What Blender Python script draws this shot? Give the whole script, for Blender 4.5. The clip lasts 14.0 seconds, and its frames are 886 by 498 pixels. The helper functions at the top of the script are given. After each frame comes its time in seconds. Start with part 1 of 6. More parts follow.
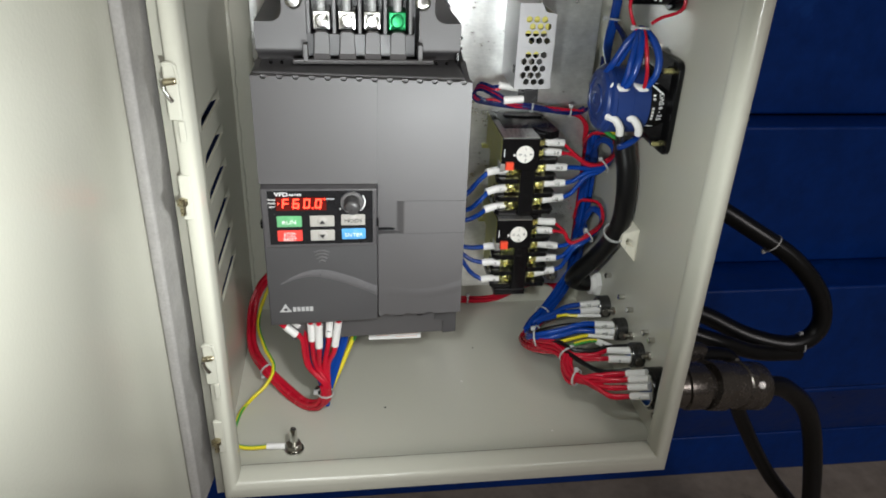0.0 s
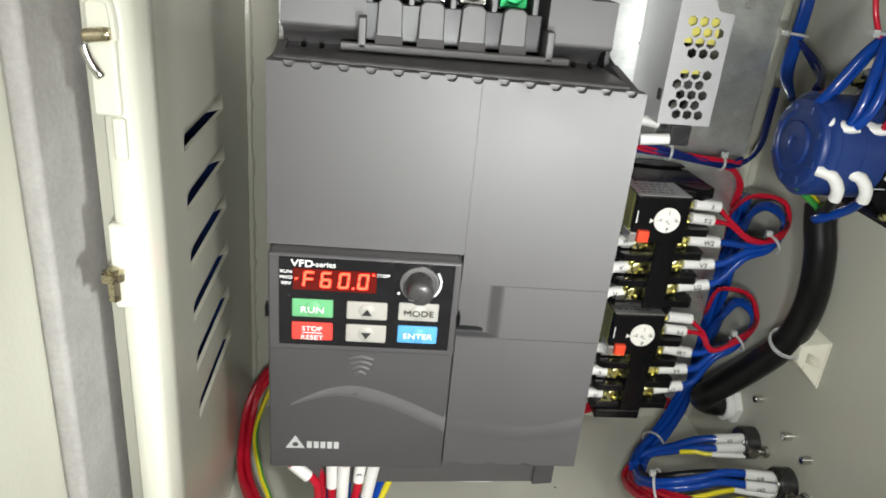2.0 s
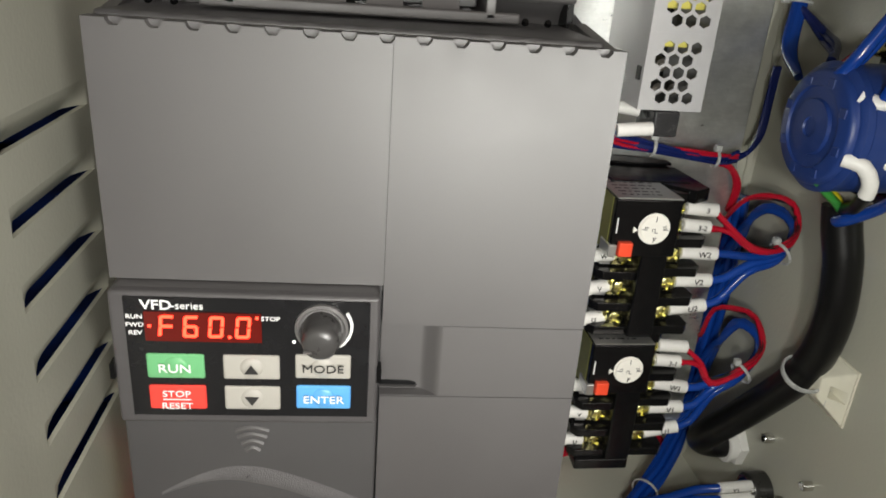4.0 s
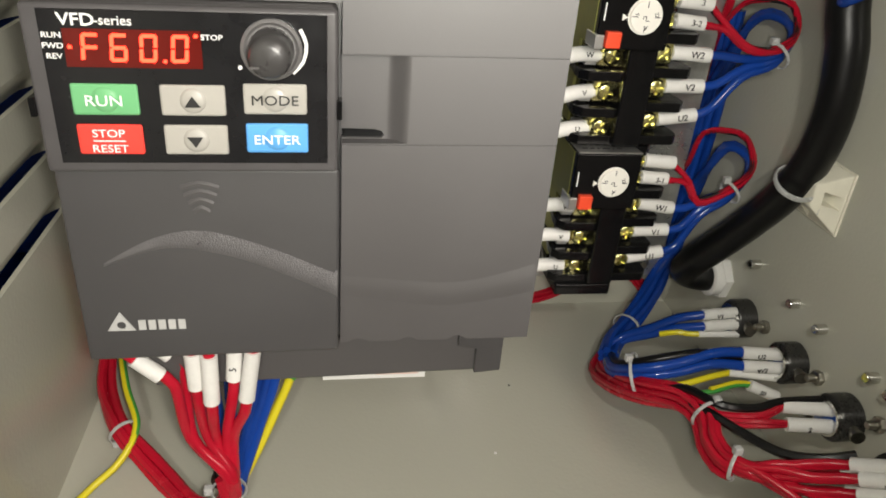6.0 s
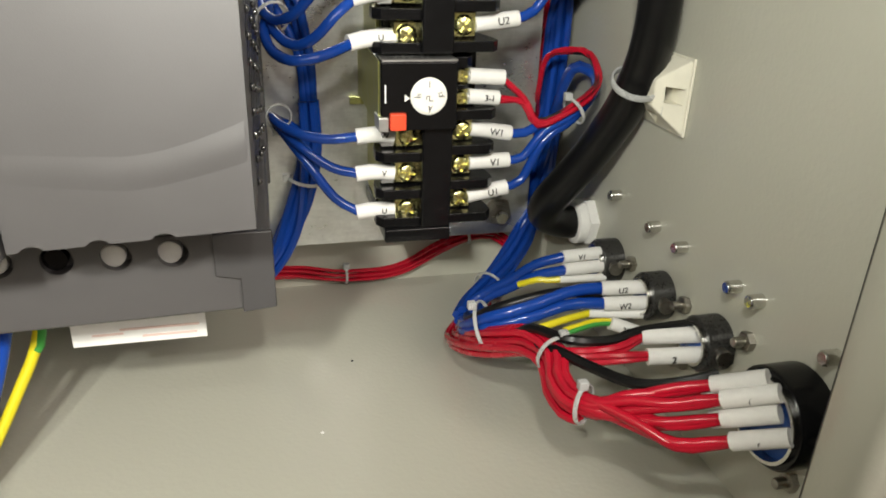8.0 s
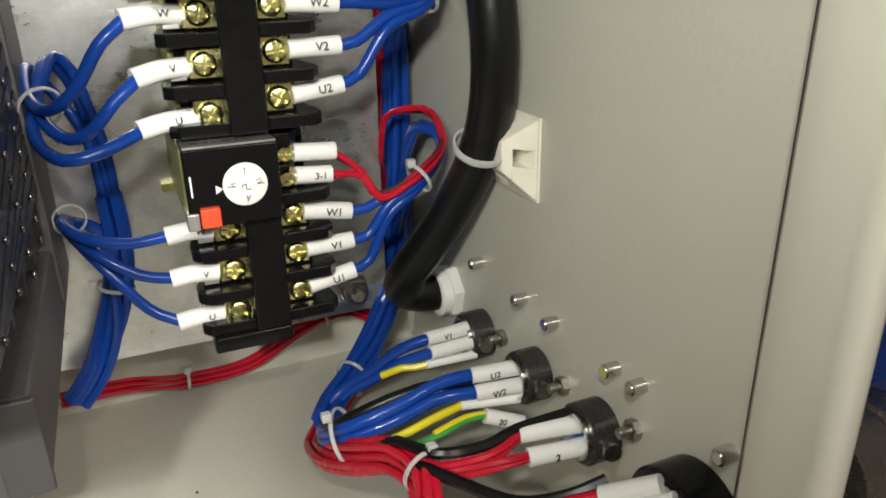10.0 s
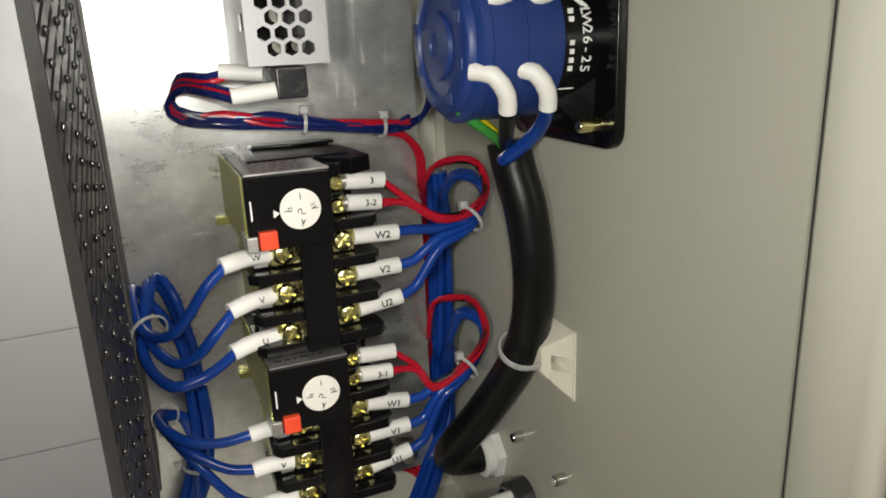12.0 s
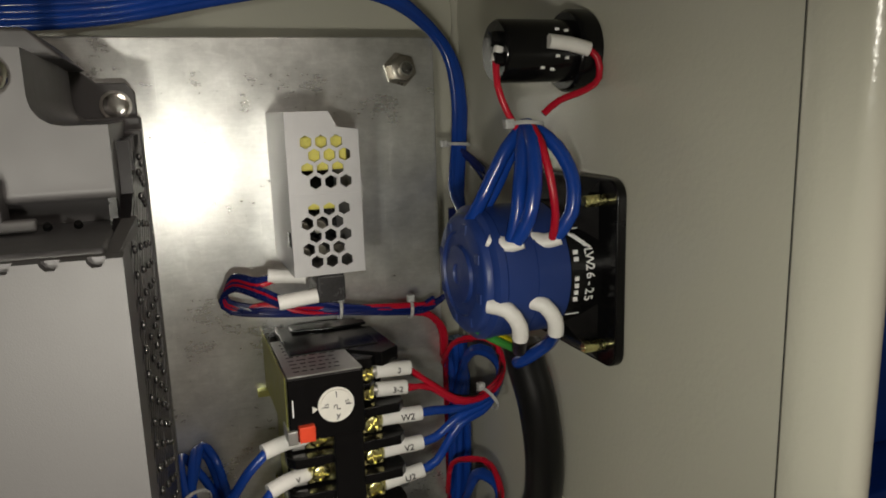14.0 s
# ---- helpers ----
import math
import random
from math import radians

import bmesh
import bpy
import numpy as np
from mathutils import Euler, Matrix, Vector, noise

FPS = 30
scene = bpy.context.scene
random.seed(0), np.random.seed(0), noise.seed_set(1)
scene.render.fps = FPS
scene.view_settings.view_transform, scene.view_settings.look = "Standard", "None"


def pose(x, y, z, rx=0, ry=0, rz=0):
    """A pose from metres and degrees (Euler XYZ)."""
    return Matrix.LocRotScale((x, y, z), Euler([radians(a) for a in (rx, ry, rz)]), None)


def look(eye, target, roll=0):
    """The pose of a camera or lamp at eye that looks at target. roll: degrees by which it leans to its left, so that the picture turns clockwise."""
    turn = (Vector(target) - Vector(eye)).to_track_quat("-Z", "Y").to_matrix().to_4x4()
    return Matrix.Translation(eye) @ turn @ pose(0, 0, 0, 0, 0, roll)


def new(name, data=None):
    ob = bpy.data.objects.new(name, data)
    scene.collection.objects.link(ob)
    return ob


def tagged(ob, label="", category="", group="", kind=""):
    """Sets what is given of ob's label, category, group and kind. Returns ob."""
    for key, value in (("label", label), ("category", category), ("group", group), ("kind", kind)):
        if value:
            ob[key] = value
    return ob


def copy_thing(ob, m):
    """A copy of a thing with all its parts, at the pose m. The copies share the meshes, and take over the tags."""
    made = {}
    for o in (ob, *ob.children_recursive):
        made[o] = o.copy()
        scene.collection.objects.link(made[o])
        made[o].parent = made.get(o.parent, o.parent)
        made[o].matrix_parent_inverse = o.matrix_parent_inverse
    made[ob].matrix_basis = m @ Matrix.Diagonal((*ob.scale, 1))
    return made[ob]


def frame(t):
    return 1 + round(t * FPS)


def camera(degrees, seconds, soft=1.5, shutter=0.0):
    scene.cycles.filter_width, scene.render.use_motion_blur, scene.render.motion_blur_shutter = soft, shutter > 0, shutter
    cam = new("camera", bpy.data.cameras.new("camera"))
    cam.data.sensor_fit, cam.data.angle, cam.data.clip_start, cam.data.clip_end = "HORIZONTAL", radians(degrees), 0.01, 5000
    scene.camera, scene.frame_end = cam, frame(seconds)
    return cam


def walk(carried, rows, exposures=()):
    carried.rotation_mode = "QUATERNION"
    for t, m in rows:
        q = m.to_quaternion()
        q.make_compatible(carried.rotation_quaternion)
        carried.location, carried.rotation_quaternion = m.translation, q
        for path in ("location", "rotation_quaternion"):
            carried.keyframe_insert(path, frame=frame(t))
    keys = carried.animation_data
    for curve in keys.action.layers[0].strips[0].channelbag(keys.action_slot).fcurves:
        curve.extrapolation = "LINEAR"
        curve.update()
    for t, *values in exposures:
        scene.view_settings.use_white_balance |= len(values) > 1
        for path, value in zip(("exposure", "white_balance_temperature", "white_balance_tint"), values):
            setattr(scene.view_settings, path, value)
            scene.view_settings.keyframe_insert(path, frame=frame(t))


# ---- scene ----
cam = camera(62.9, 14.0, soft=1.8)
PATH = [
    (0, (0.004, -0.012, 0.518), (0.258, 1.743, -0.409), 2.4),
    (0.3, (0.016, 0.028, 0.497), (0.229, 1.798, -0.417), 2.5),
    (0.5, (0.017, 0.057, 0.482), (0.227, 1.841, -0.397), 2.9),
    (0.8, (-0.002, 0.099, 0.462), (0.128, 1.886, -0.427), 4.7),
    (1, (0.019, 0.098, 0.461), (0.164, 1.906, -0.384), 4.6),
    (1.2, (0.016, 0.104, 0.461), (0.169, 1.914, -0.374), 4.4),
    (1.5, (0.0, 0.132, 0.459), (0.262, 1.95, -0.333), 4.2),
    (1.8, (-0.015, 0.156, 0.452), (0.180, 1.983, -0.334), 4.1),
    (2, (-0.015, 0.175, 0.448), (0.19, 1.998, -0.348), 5.4),
    (2.2, (-0.008, 0.188, 0.441), (0.212, 2.015, -0.340), 5.2),
    (2.5, (-0.009, 0.211, 0.437), (0.206, 2.05, -0.318), 4.9),
    (2.7, (-0.005, 0.222, 0.433), (0.225, 2.067, -0.303), 4.7),
    (4.8, (0.014, 0.249, 0.407), (0.289, 2.052, -0.414), 4.4),
    (5, (0.013, 0.249, 0.4), (0.309, 2.032, -0.457), 4.9),
    (5.5, (0.017, 0.246, 0.384), (0.309, 1.992, -0.546), 4.5),
    (6, (0.019, 0.247, 0.365), (0.339, 1.978, -0.585), 4.8),
    (6.5, (0.026, 0.242, 0.342), (0.383, 2.0, -0.541), 2.9),
    (7, (0.036, 0.232, 0.332), (0.427, 1.996, -0.526), -0.9),
    (7.5, (0.065, 0.243, 0.314), (0.461, 2.017, -0.52), 0.1),
    (8, (0.087, 0.26, 0.302), (0.534, 2.029, -0.517), 1.9),
    (8.2, (0.096, 0.268, 0.3), (0.58, 2.021, -0.532), 2.4),
    (10.3, (0.115, 0.298, 0.315), (0.884, 1.995, -0.411), -1.5),
    (10.5, (0.112, 0.297, 0.322), (0.884, 1.999, -0.389), -1.8),
    (11, (0.106, 0.293, 0.339), (0.841, 2.03, -0.326), -2.6),
    (11.5, (0.102, 0.288, 0.352), (0.829, 2.049, -0.254), -2.8),
    (12, (0.098, 0.284, 0.372), (0.831, 2.055, -0.199), -2.4),
    (12.5, (0.097, 0.279, 0.39), (0.831, 2.063, -0.138), -1.9),
    (13, (0.094, 0.276, 0.406), (0.822, 2.077, -0.07), -1.7),
    (13.5, (0.091, 0.27, 0.42), (0.798, 2.09, -0.013), -1.6),
    (14, (0.092, 0.265, 0.431), (0.795, 2.096, 0.039), -1.8),
]
EXPOSURES = [(0, -0.68, 5980, 9), (0.5, -0.45, 5950, 9), (1.0, -0.3, 5980, 9), (2.5, -0.45, 6200, 8), (5, -0.74, 6600, 10), (6, -0.6, 6700, 10), (7.5, -0.05, 6550, 8), (8.2, 0.06, 6600, 8), (11, -0.15, 6400, 10), (12.5, -0.8, 6700, 10), (14, -1.3, 6900, 10)]
walk(cam, [(t, look(eye, target, roll)) for t, eye, target, roll in PATH], EXPOSURES)

# ---- light ----
world = bpy.data.worlds.new("world")
world.use_nodes = True
world.node_tree.nodes["Background"].inputs[0].default_value = (0.9, 0.95, 1.0, 1)
world.node_tree.nodes["Background"].inputs[1].default_value = 0.02
scene.world = world


def lamp(name, kind, energy, colour, m, size=0.1):
    data = bpy.data.lights.new(name, kind)
    data.energy, data.color = energy, colour
    if kind == "AREA":
        data.size = size
    else:
        data.shadow_soft_size = size
    ob = new(name, data)
    ob.matrix_world = m
    return ob


# three fixed lamps, all lit, stand in for one torch that moves with the camera
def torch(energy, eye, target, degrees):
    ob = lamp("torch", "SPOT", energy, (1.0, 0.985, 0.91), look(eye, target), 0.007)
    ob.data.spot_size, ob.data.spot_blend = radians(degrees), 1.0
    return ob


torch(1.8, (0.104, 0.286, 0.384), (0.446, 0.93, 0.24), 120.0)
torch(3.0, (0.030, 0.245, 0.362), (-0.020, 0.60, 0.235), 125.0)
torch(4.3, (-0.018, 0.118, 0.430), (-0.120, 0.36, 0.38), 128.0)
# an unseen fill lamp, added behind the others for the workshop's ambient light
lamp("ceiling_light", "AREA", 100.0, (1.0, 0.90, 0.83), look((1.4, -2.9, 2.5), (0.0, 0.4, 0.3)), 1.4)


# ---- materials ----
def noise_node(nt, scale, detail=4.0, rough=0.6, coord=None):
    n = nt.nodes.new("ShaderNodeTexNoise")
    n.inputs["Scale"].default_value = scale
    n.inputs["Detail"].default_value = detail
    n.inputs["Roughness"].default_value = rough
    nt.links.new(coord.outputs["Object"], n.inputs["Vector"])
    return n


def material(name, colour, rough=0.5, metal=0.0, grain=0.0, grain_scale=600.0, vary=0.08, vary_scale=18.0,
             rough_vary=0.12, emission=0.0, stain=None, stretch=None, transmission=0.0, random_vary=0.0, ior=1.45):
    """A surface with two scales of colour and gloss variation and a fine relief."""
    m = bpy.data.materials.new(name)
    m.use_nodes = True
    nt = m.node_tree
    b = nt.nodes["Principled BSDF"]
    b.inputs["Roughness"].default_value = rough
    b.inputs["Metallic"].default_value = metal
    b.inputs["Transmission Weight"].default_value = transmission
    b.inputs["IOR"].default_value = ior
    coord = nt.nodes.new("ShaderNodeTexCoord")
    src = coord
    if stretch:
        mp = nt.nodes.new("ShaderNodeMapping")
        mp.inputs["Scale"].default_value = stretch
        nt.links.new(coord.outputs["Object"], mp.inputs["Vector"])
    big = noise_node(nt, vary_scale, 5.0, 0.65, coord)
    small = noise_node(nt, vary_scale * 9, 3.0, 0.6, coord)
    if stretch:
        nt.links.new(mp.outputs["Vector"], small.inputs["Vector"])
    mix = nt.nodes.new("ShaderNodeMix")
    mix.data_type = "FLOAT"
    mix.inputs[0].default_value = 0.4
    nt.links.new(big.outputs["Fac"], mix.inputs[2])
    nt.links.new(small.outputs["Fac"], mix.inputs[3])
    ramp = nt.nodes.new("ShaderNodeValToRGB")
    lo = tuple(c * (1 - vary * 2) for c in colour)
    hi = tuple(min(1, c * (1 + vary * 2)) for c in colour)
    ramp.color_ramp.elements[0].position, ramp.color_ramp.elements[1].position = 0.3, 0.7
    ramp.color_ramp.elements[0].color = (*lo, 1)
    ramp.color_ramp.elements[1].color = (*hi, 1)
    nt.links.new(mix.outputs[0], ramp.inputs["Fac"])
    out = ramp.outputs["Color"]
    if stain:
        st = noise_node(nt, stain[1], 6.0, 0.7, coord)
        sr = nt.nodes.new("ShaderNodeValToRGB")
        sr.color_ramp.elements[0].position, sr.color_ramp.elements[1].position = stain[2], stain[2] + 0.06
        nt.links.new(st.outputs["Fac"], sr.inputs["Fac"])
        sm = nt.nodes.new("ShaderNodeMix")
        sm.data_type = "RGBA"
        nt.links.new(sr.outputs["Color"], sm.inputs[0])
        nt.links.new(out, sm.inputs[6])
        sm.inputs[7].default_value = (*stain[0], 1)
        out = sm.outputs[2]
    if random_vary:
        info = nt.nodes.new("ShaderNodeObjectInfo")
        hs = nt.nodes.new("ShaderNodeHueSaturation")
        mr = nt.nodes.new("ShaderNodeMapRange")
        mr.inputs["To Min"].default_value, mr.inputs["To Max"].default_value = 1 - random_vary, 1 + random_vary
        nt.links.new(info.outputs["Random"], mr.inputs["Value"])
        nt.links.new(mr.outputs["Result"], hs.inputs["Value"])
        nt.links.new(out, hs.inputs["Color"])
        out = hs.outputs["Color"]
    nt.links.new(out, b.inputs["Base Color"])
    rr = nt.nodes.new("ShaderNodeMapRange")
    rr.inputs["To Min"].default_value = max(0.02, rough - rough_vary)
    rr.inputs["To Max"].default_value = min(1.0, rough + rough_vary)
    rr.inputs["From Min"].default_value, rr.inputs["From Max"].default_value = 0.3, 0.7
    nt.links.new(mix.outputs[0], rr.inputs["Value"])
    nt.links.new(rr.outputs["Result"], b.inputs["Roughness"])
    if grain:
        g = noise_node(nt, grain_scale, 2.0, 0.5, coord)
        bump = nt.nodes.new("ShaderNodeBump")
        bump.inputs["Strength"].default_value = grain
        bump.inputs["Distance"].default_value = 0.0006
        nt.links.new(g.outputs["Fac"], bump.inputs["Height"])
        nt.links.new(bump.outputs["Normal"], b.inputs["Normal"])
    if emission:
        b.inputs["Emission Color"].default_value = (*colour, 1)
        b.inputs["Emission Strength"].default_value = emission
    return m


PAINT = material("cabinet_paint", (0.50, 0.495, 0.42), 0.21, ior=1.45, grain=0.20, grain_scale=480, vary=0.004, vary_scale=2.5, rough_vary=0.004)
GALV = material("galvanized_steel", (0.78, 0.79, 0.77), 0.30, metal=0.84, grain=0.05, grain_scale=1100, vary=0.08, vary_scale=55,
                rough_vary=0.035, stretch=(0.3, 1.0, 1.0), stain=((0.92, 0.92, 0.90), 130, 0.74))


def scuffed(m, amount=0.5):
    """Adds zinc spangle, wiped clouds and two sets of fine scratches to a metal's gloss, colour and relief."""
    nt = m.node_tree
    b = nt.nodes["Principled BSDF"]
    coord = nt.nodes.new("ShaderNodeTexCoord")

    def add(op, x, y):
        n = nt.nodes.new("ShaderNodeMath")
        n.operation = op
        for k, v in enumerate((x, y)):
            if isinstance(v, float):
                n.inputs[k].default_value = v
            else:
                nt.links.new(v, n.inputs[k])
        return n.outputs[0]

    def streaks(scale, low):
        mp = nt.nodes.new("ShaderNodeMapping")
        mp.inputs["Scale"].default_value = scale
        mp.inputs["Rotation"].default_value = (0, 0.12, 0)
        nt.links.new(coord.outputs["Object"], mp.inputs["Vector"])
        n = nt.nodes.new("ShaderNodeTexNoise")
        n.inputs["Scale"].default_value, n.inputs["Detail"].default_value = 1.0, 3.0
        nt.links.new(mp.outputs["Vector"], n.inputs["Vector"])
        r = nt.nodes.new("ShaderNodeMapRange")
        r.inputs["From Min"].default_value, r.inputs["From Max"].default_value = low, low + 0.10
        nt.links.new(n.outputs["Fac"], r.inputs["Value"])
        return r.outputs["Result"]
    v = nt.nodes.new("ShaderNodeTexVoronoi")
    v.inputs["Scale"].default_value = 190.0
    nt.links.new(coord.outputs["Object"], v.inputs["Vector"])
    grey = nt.nodes.new("ShaderNodeRGBToBW")
    nt.links.new(v.outputs["Color"], grey.inputs["Color"])
    scratch = add("MAXIMUM", streaks((45, 45, 2600), 0.67), streaks((2300, 45, 35), 0.66))
    cloud = noise_node(nt, 26.0, 5.0, 0.7, coord).outputs["Fac"]
    rough_in = b.inputs["Roughness"].links[0].from_socket
    rough = add("ADD", rough_in, add("MULTIPLY", add("SUBTRACT", grey.outputs["Val"], 0.5), 0.05 * amount))
    rough = add("ADD", rough, add("MULTIPLY", add("SUBTRACT", cloud, 0.5), 0.30 * amount))
    rough = add("ADD", rough, add("MULTIPLY", scratch, 0.16 * amount))
    nt.links.new(rough, b.inputs["Roughness"])
    tone = add("ADD", 0.865, add("ADD", add("MULTIPLY", grey.outputs["Val"], 0.09), add("MULTIPLY", scratch, 0.12)))
    tone = add("MULTIPLY", tone, add("ADD", 0.62, add("MULTIPLY", cloud, 0.75)))
    col_in = b.inputs["Base Color"].links[0].from_socket
    mix = nt.nodes.new("ShaderNodeMix")
    mix.data_type, mix.blend_type = "RGBA", "MULTIPLY"
    mix.inputs[0].default_value = 1.0
    nt.links.new(col_in, mix.inputs[6])
    nt.links.new(tone, mix.inputs[7])
    nt.links.new(mix.outputs[2], b.inputs["Base Color"])
    bump = nt.nodes.new("ShaderNodeBump")
    bump.inputs["Strength"].default_value, bump.inputs["Distance"].default_value = 0.16, 0.0003
    nt.links.new(add("ADD", scratch, add("MULTIPLY", cloud, 3.0)), bump.inputs["Height"])
    nt.links.new(b.inputs["Normal"].links[0].from_socket, bump.inputs["Normal"])
    nt.links.new(bump.outputs["Normal"], b.inputs["Normal"])
    return m


scuffed(GALV)
SHEET = material("zinc_sheet", (0.62, 0.62, 0.6), 0.38, metal=0.9, grain=0.1, vary=0.06)
DRIVE = material("drive_plastic", (0.070, 0.066, 0.067), 0.53, ior=1.8, grain=0.05, grain_scale=2600, vary=0.03, rough_vary=0.05)
DRIVE_LO = material("drive_plastic_fine", (0.054, 0.052, 0.054), 0.48, ior=1.8, grain=0.06, grain_scale=3000, vary=0.03, rough_vary=0.05)
RIDGE = material("ridge_plastic", (0.098, 0.094, 0.098), 0.36, ior=1.9, grain=0.45, grain_scale=1900, vary=0.1, vary_scale=200)
BLACK = material("black_plastic", (0.005, 0.005, 0.0054), 0.2, ior=1.33, grain=0.05, grain_scale=900, vary=0.1)
PLUG = material("smoked_plug", (0.035, 0.035, 0.037), 0.24, grain=0.06, grain_scale=500, vary=0.15, vary_scale=120)
PEG = material("glossy_vent_plastic", (0.02, 0.02, 0.021), 0.22, vary=0.1, rough_vary=0.02, ior=2.2)
VENT = material("vent_plastic", (0.030, 0.028, 0.030), 0.34, grain=0.05, vary=0.08)
RING = material("dark_ring_metal", (0.045, 0.044, 0.042), 0.3, metal=0.4, grain=0.1, vary=0.2, vary_scale=120)
RIM = material("keypad_rim", (0.072, 0.068, 0.070), 0.42, grain=0.1, grain_scale=2600, vary=0.05)
GLOSS = material("keypad_film", (0.012, 0.012, 0.013), 0.2, grain=0.03, vary=0.1)
RUBBER = material("black_rubber", (0.006, 0.006, 0.0063), 0.32, ior=1.38, grain=0.14, grain_scale=170, vary=0.05, rough_vary=0.03)
BLUE = material("blue_insulation", (0.007, 0.048, 0.29), 0.16, vary=0.06, random_vary=0.12, rough_vary=0.05)
NAVY = material("navy_insulation", (0.008, 0.016, 0.10), 0.25, vary=0.06, random_vary=0.1, rough_vary=0.05)
RED = material("red_insulation", (0.47, 0.008, 0.026), 0.25, vary=0.06, random_vary=0.1, rough_vary=0.05)
YELLOW = material("yellow_insulation", (0.72, 0.62, 0.02), 0.34, vary=0.05, rough_vary=0.05)
GREEN = material("green_insulation", (0.05, 0.30, 0.05), 0.34, vary=0.05)
SLEEVE = material("white_sleeve", (0.78, 0.77, 0.74), 0.42, vary=0.03, vary_scale=60, random_vary=0.05)
NYLON = material("nylon_tie", (0.58, 0.59, 0.58), 0.28, vary=0.06, transmission=0.25)
CREAM = material("cream_nylon", (0.82, 0.79, 0.66), 0.36, vary=0.04)
STEEL = material("nickel_steel", (0.66, 0.65, 0.62), 0.17, metal=1.0, vary=0.1, vary_scale=90)
DULL = material("dull_screw", (0.35, 0.33, 0.29), 0.34, metal=1.0, vary=0.15, vary_scale=120)
BRASS = material("yellow_zinc", (0.80, 0.76, 0.36), 0.24, metal=1.0, vary=0.12, vary_scale=150)
HINGE = material("dull_yellow_zinc", (0.46, 0.41, 0.28), 0.30, metal=1.0, vary=0.2, vary_scale=150)
SWITCH = material("switch_blue", (0.014, 0.038, 0.17), 0.38, grain=0.1, grain_scale=1200, vary=0.05)
LEAD = material("connector_metal", (0.15, 0.135, 0.12), 0.24, metal=0.8, vary=0.15, vary_scale=60)
INSERT = material("blue_insert", (0.02, 0.10, 0.42), 0.4, vary=0.05)
WHITE = material("white_print", (0.85, 0.85, 0.84), 0.5, vary=0.02)
PRINT = material("grey_print", (0.46, 0.46, 0.45), 0.5, vary=0.05)
INK = material("black_ink", (0.02, 0.02, 0.02), 0.5, vary=0.05)
PINK = material("faded_print", (0.72, 0.55, 0.5), 0.5, vary=0.05)
PAPER = material("label_paper", (0.8, 0.8, 0.78), 0.5, vary=0.03)
DIAL = material("dial_white", (0.82, 0.8, 0.74), 0.45, vary=0.03)
ORANGE = material("orange_button", (0.8, 0.075, 0.03), 0.4, vary=0.05)
OLIVE = material("yellow_zinc_shell", (0.42, 0.41, 0.14), 0.36, metal=0.85, vary=0.08)
TAPE = material("yellow_tape", (0.75, 0.68, 0.16), 0.35, vary=0.08, vary_scale=80)
PSU_GREY = material("perforated_cover", (0.52, 0.52, 0.53), 0.4, metal=0.25, grain=0.1, vary=0.03)
LED = material("led_red", (1.0, 0.045, 0.02), 0.4, emission=9.0, vary=0.0)
WINDOW = material("display_window", (0.10, 0.008, 0.006), 0.15, vary=0.05)
KEY_GREEN = material("key_green", (0.14, 0.40, 0.18), 0.36, grain=0.1, vary=0.02)
KEY_RED = material("key_red", (0.78, 0.06, 0.045), 0.36, grain=0.1, vary=0.02)
KEY_BLUE = material("key_blue", (0.10, 0.33, 0.66), 0.36, grain=0.1, vary=0.02)
KEY_GREY = material("key_grey", (0.36, 0.345, 0.315), 0.36, grain=0.1, vary=0.02)
KNOB = material("knob_grey", (0.045, 0.043, 0.043), 0.30, grain=0.12, vary=0.04)
COLLAR = material("knob_collar_grey", (0.13, 0.125, 0.125), 0.34, grain=0.1, vary=0.04)
SCREW_GREEN = material("green_screw", (0.012, 0.20, 0.06), 0.3, metal=0.6, vary=0.1)
FOAM = material("foam_gasket", (0.29, 0.28, 0.265), 0.85, grain=0.3, grain_scale=500, vary=0.1, vary_scale=60)
MACHINE = material("machine_blue_paint", (0.0018, 0.0250, 0.160), 0.36, ior=1.3, grain=0.35, grain_scale=120, vary=0.16, vary_scale=7,
                   stain=((0.004, 0.040, 0.22), 7, 0.62))
GROUND = material("workshop_floor", (0.28, 0.24, 0.19), 0.6, grain=0.4, grain_scale=60, vary=0.18, vary_scale=6,
                  stain=((0.07, 0.06, 0.05), 5, 0.6))
WALL = material("workshop_wall", (0.5, 0.49, 0.46), 0.8, grain=0.3, grain_scale=80, vary=0.05, vary_scale=2)


# ---- building blocks ----
def thing(name, at, label, category, group="", kind=""):
    ob = new(name)
    ob.empty_display_size = 0.01
    ob.location = at
    return tagged(ob, label, category, group, kind)


def part(name, bm, mat, parent=None, label="", smooth=True, angle=50):
    """Links a bmesh given in world metres as one mesh object under a thing or a part."""
    me = bpy.data.meshes.new(name)
    bmesh.ops.recalc_face_normals(bm, faces=bm.faces[:])
    if smooth:
        limit = radians(angle)
        for f in bm.faces:
            f.smooth = True
        for e in bm.edges:
            e.smooth = len(e.link_faces) == 2 and e.calc_face_angle(3.2) < limit
    bm.to_mesh(me)
    bm.free()
    me.materials.append(mat)
    ob = new(name, me)
    if smooth:
        even = ob.modifiers.new("even_normals", "WEIGHTED_NORMAL")
        even.keep_sharp = True
        even.weight = 100
    if parent:
        ob.parent = parent
        top = parent
        while top.parent:
            top = top.parent
        ob.matrix_parent_inverse = Matrix.Translation(-Vector(top.location)) if parent is top else Matrix.Identity(4)
    if label:
        ob["label"] = label
    return ob


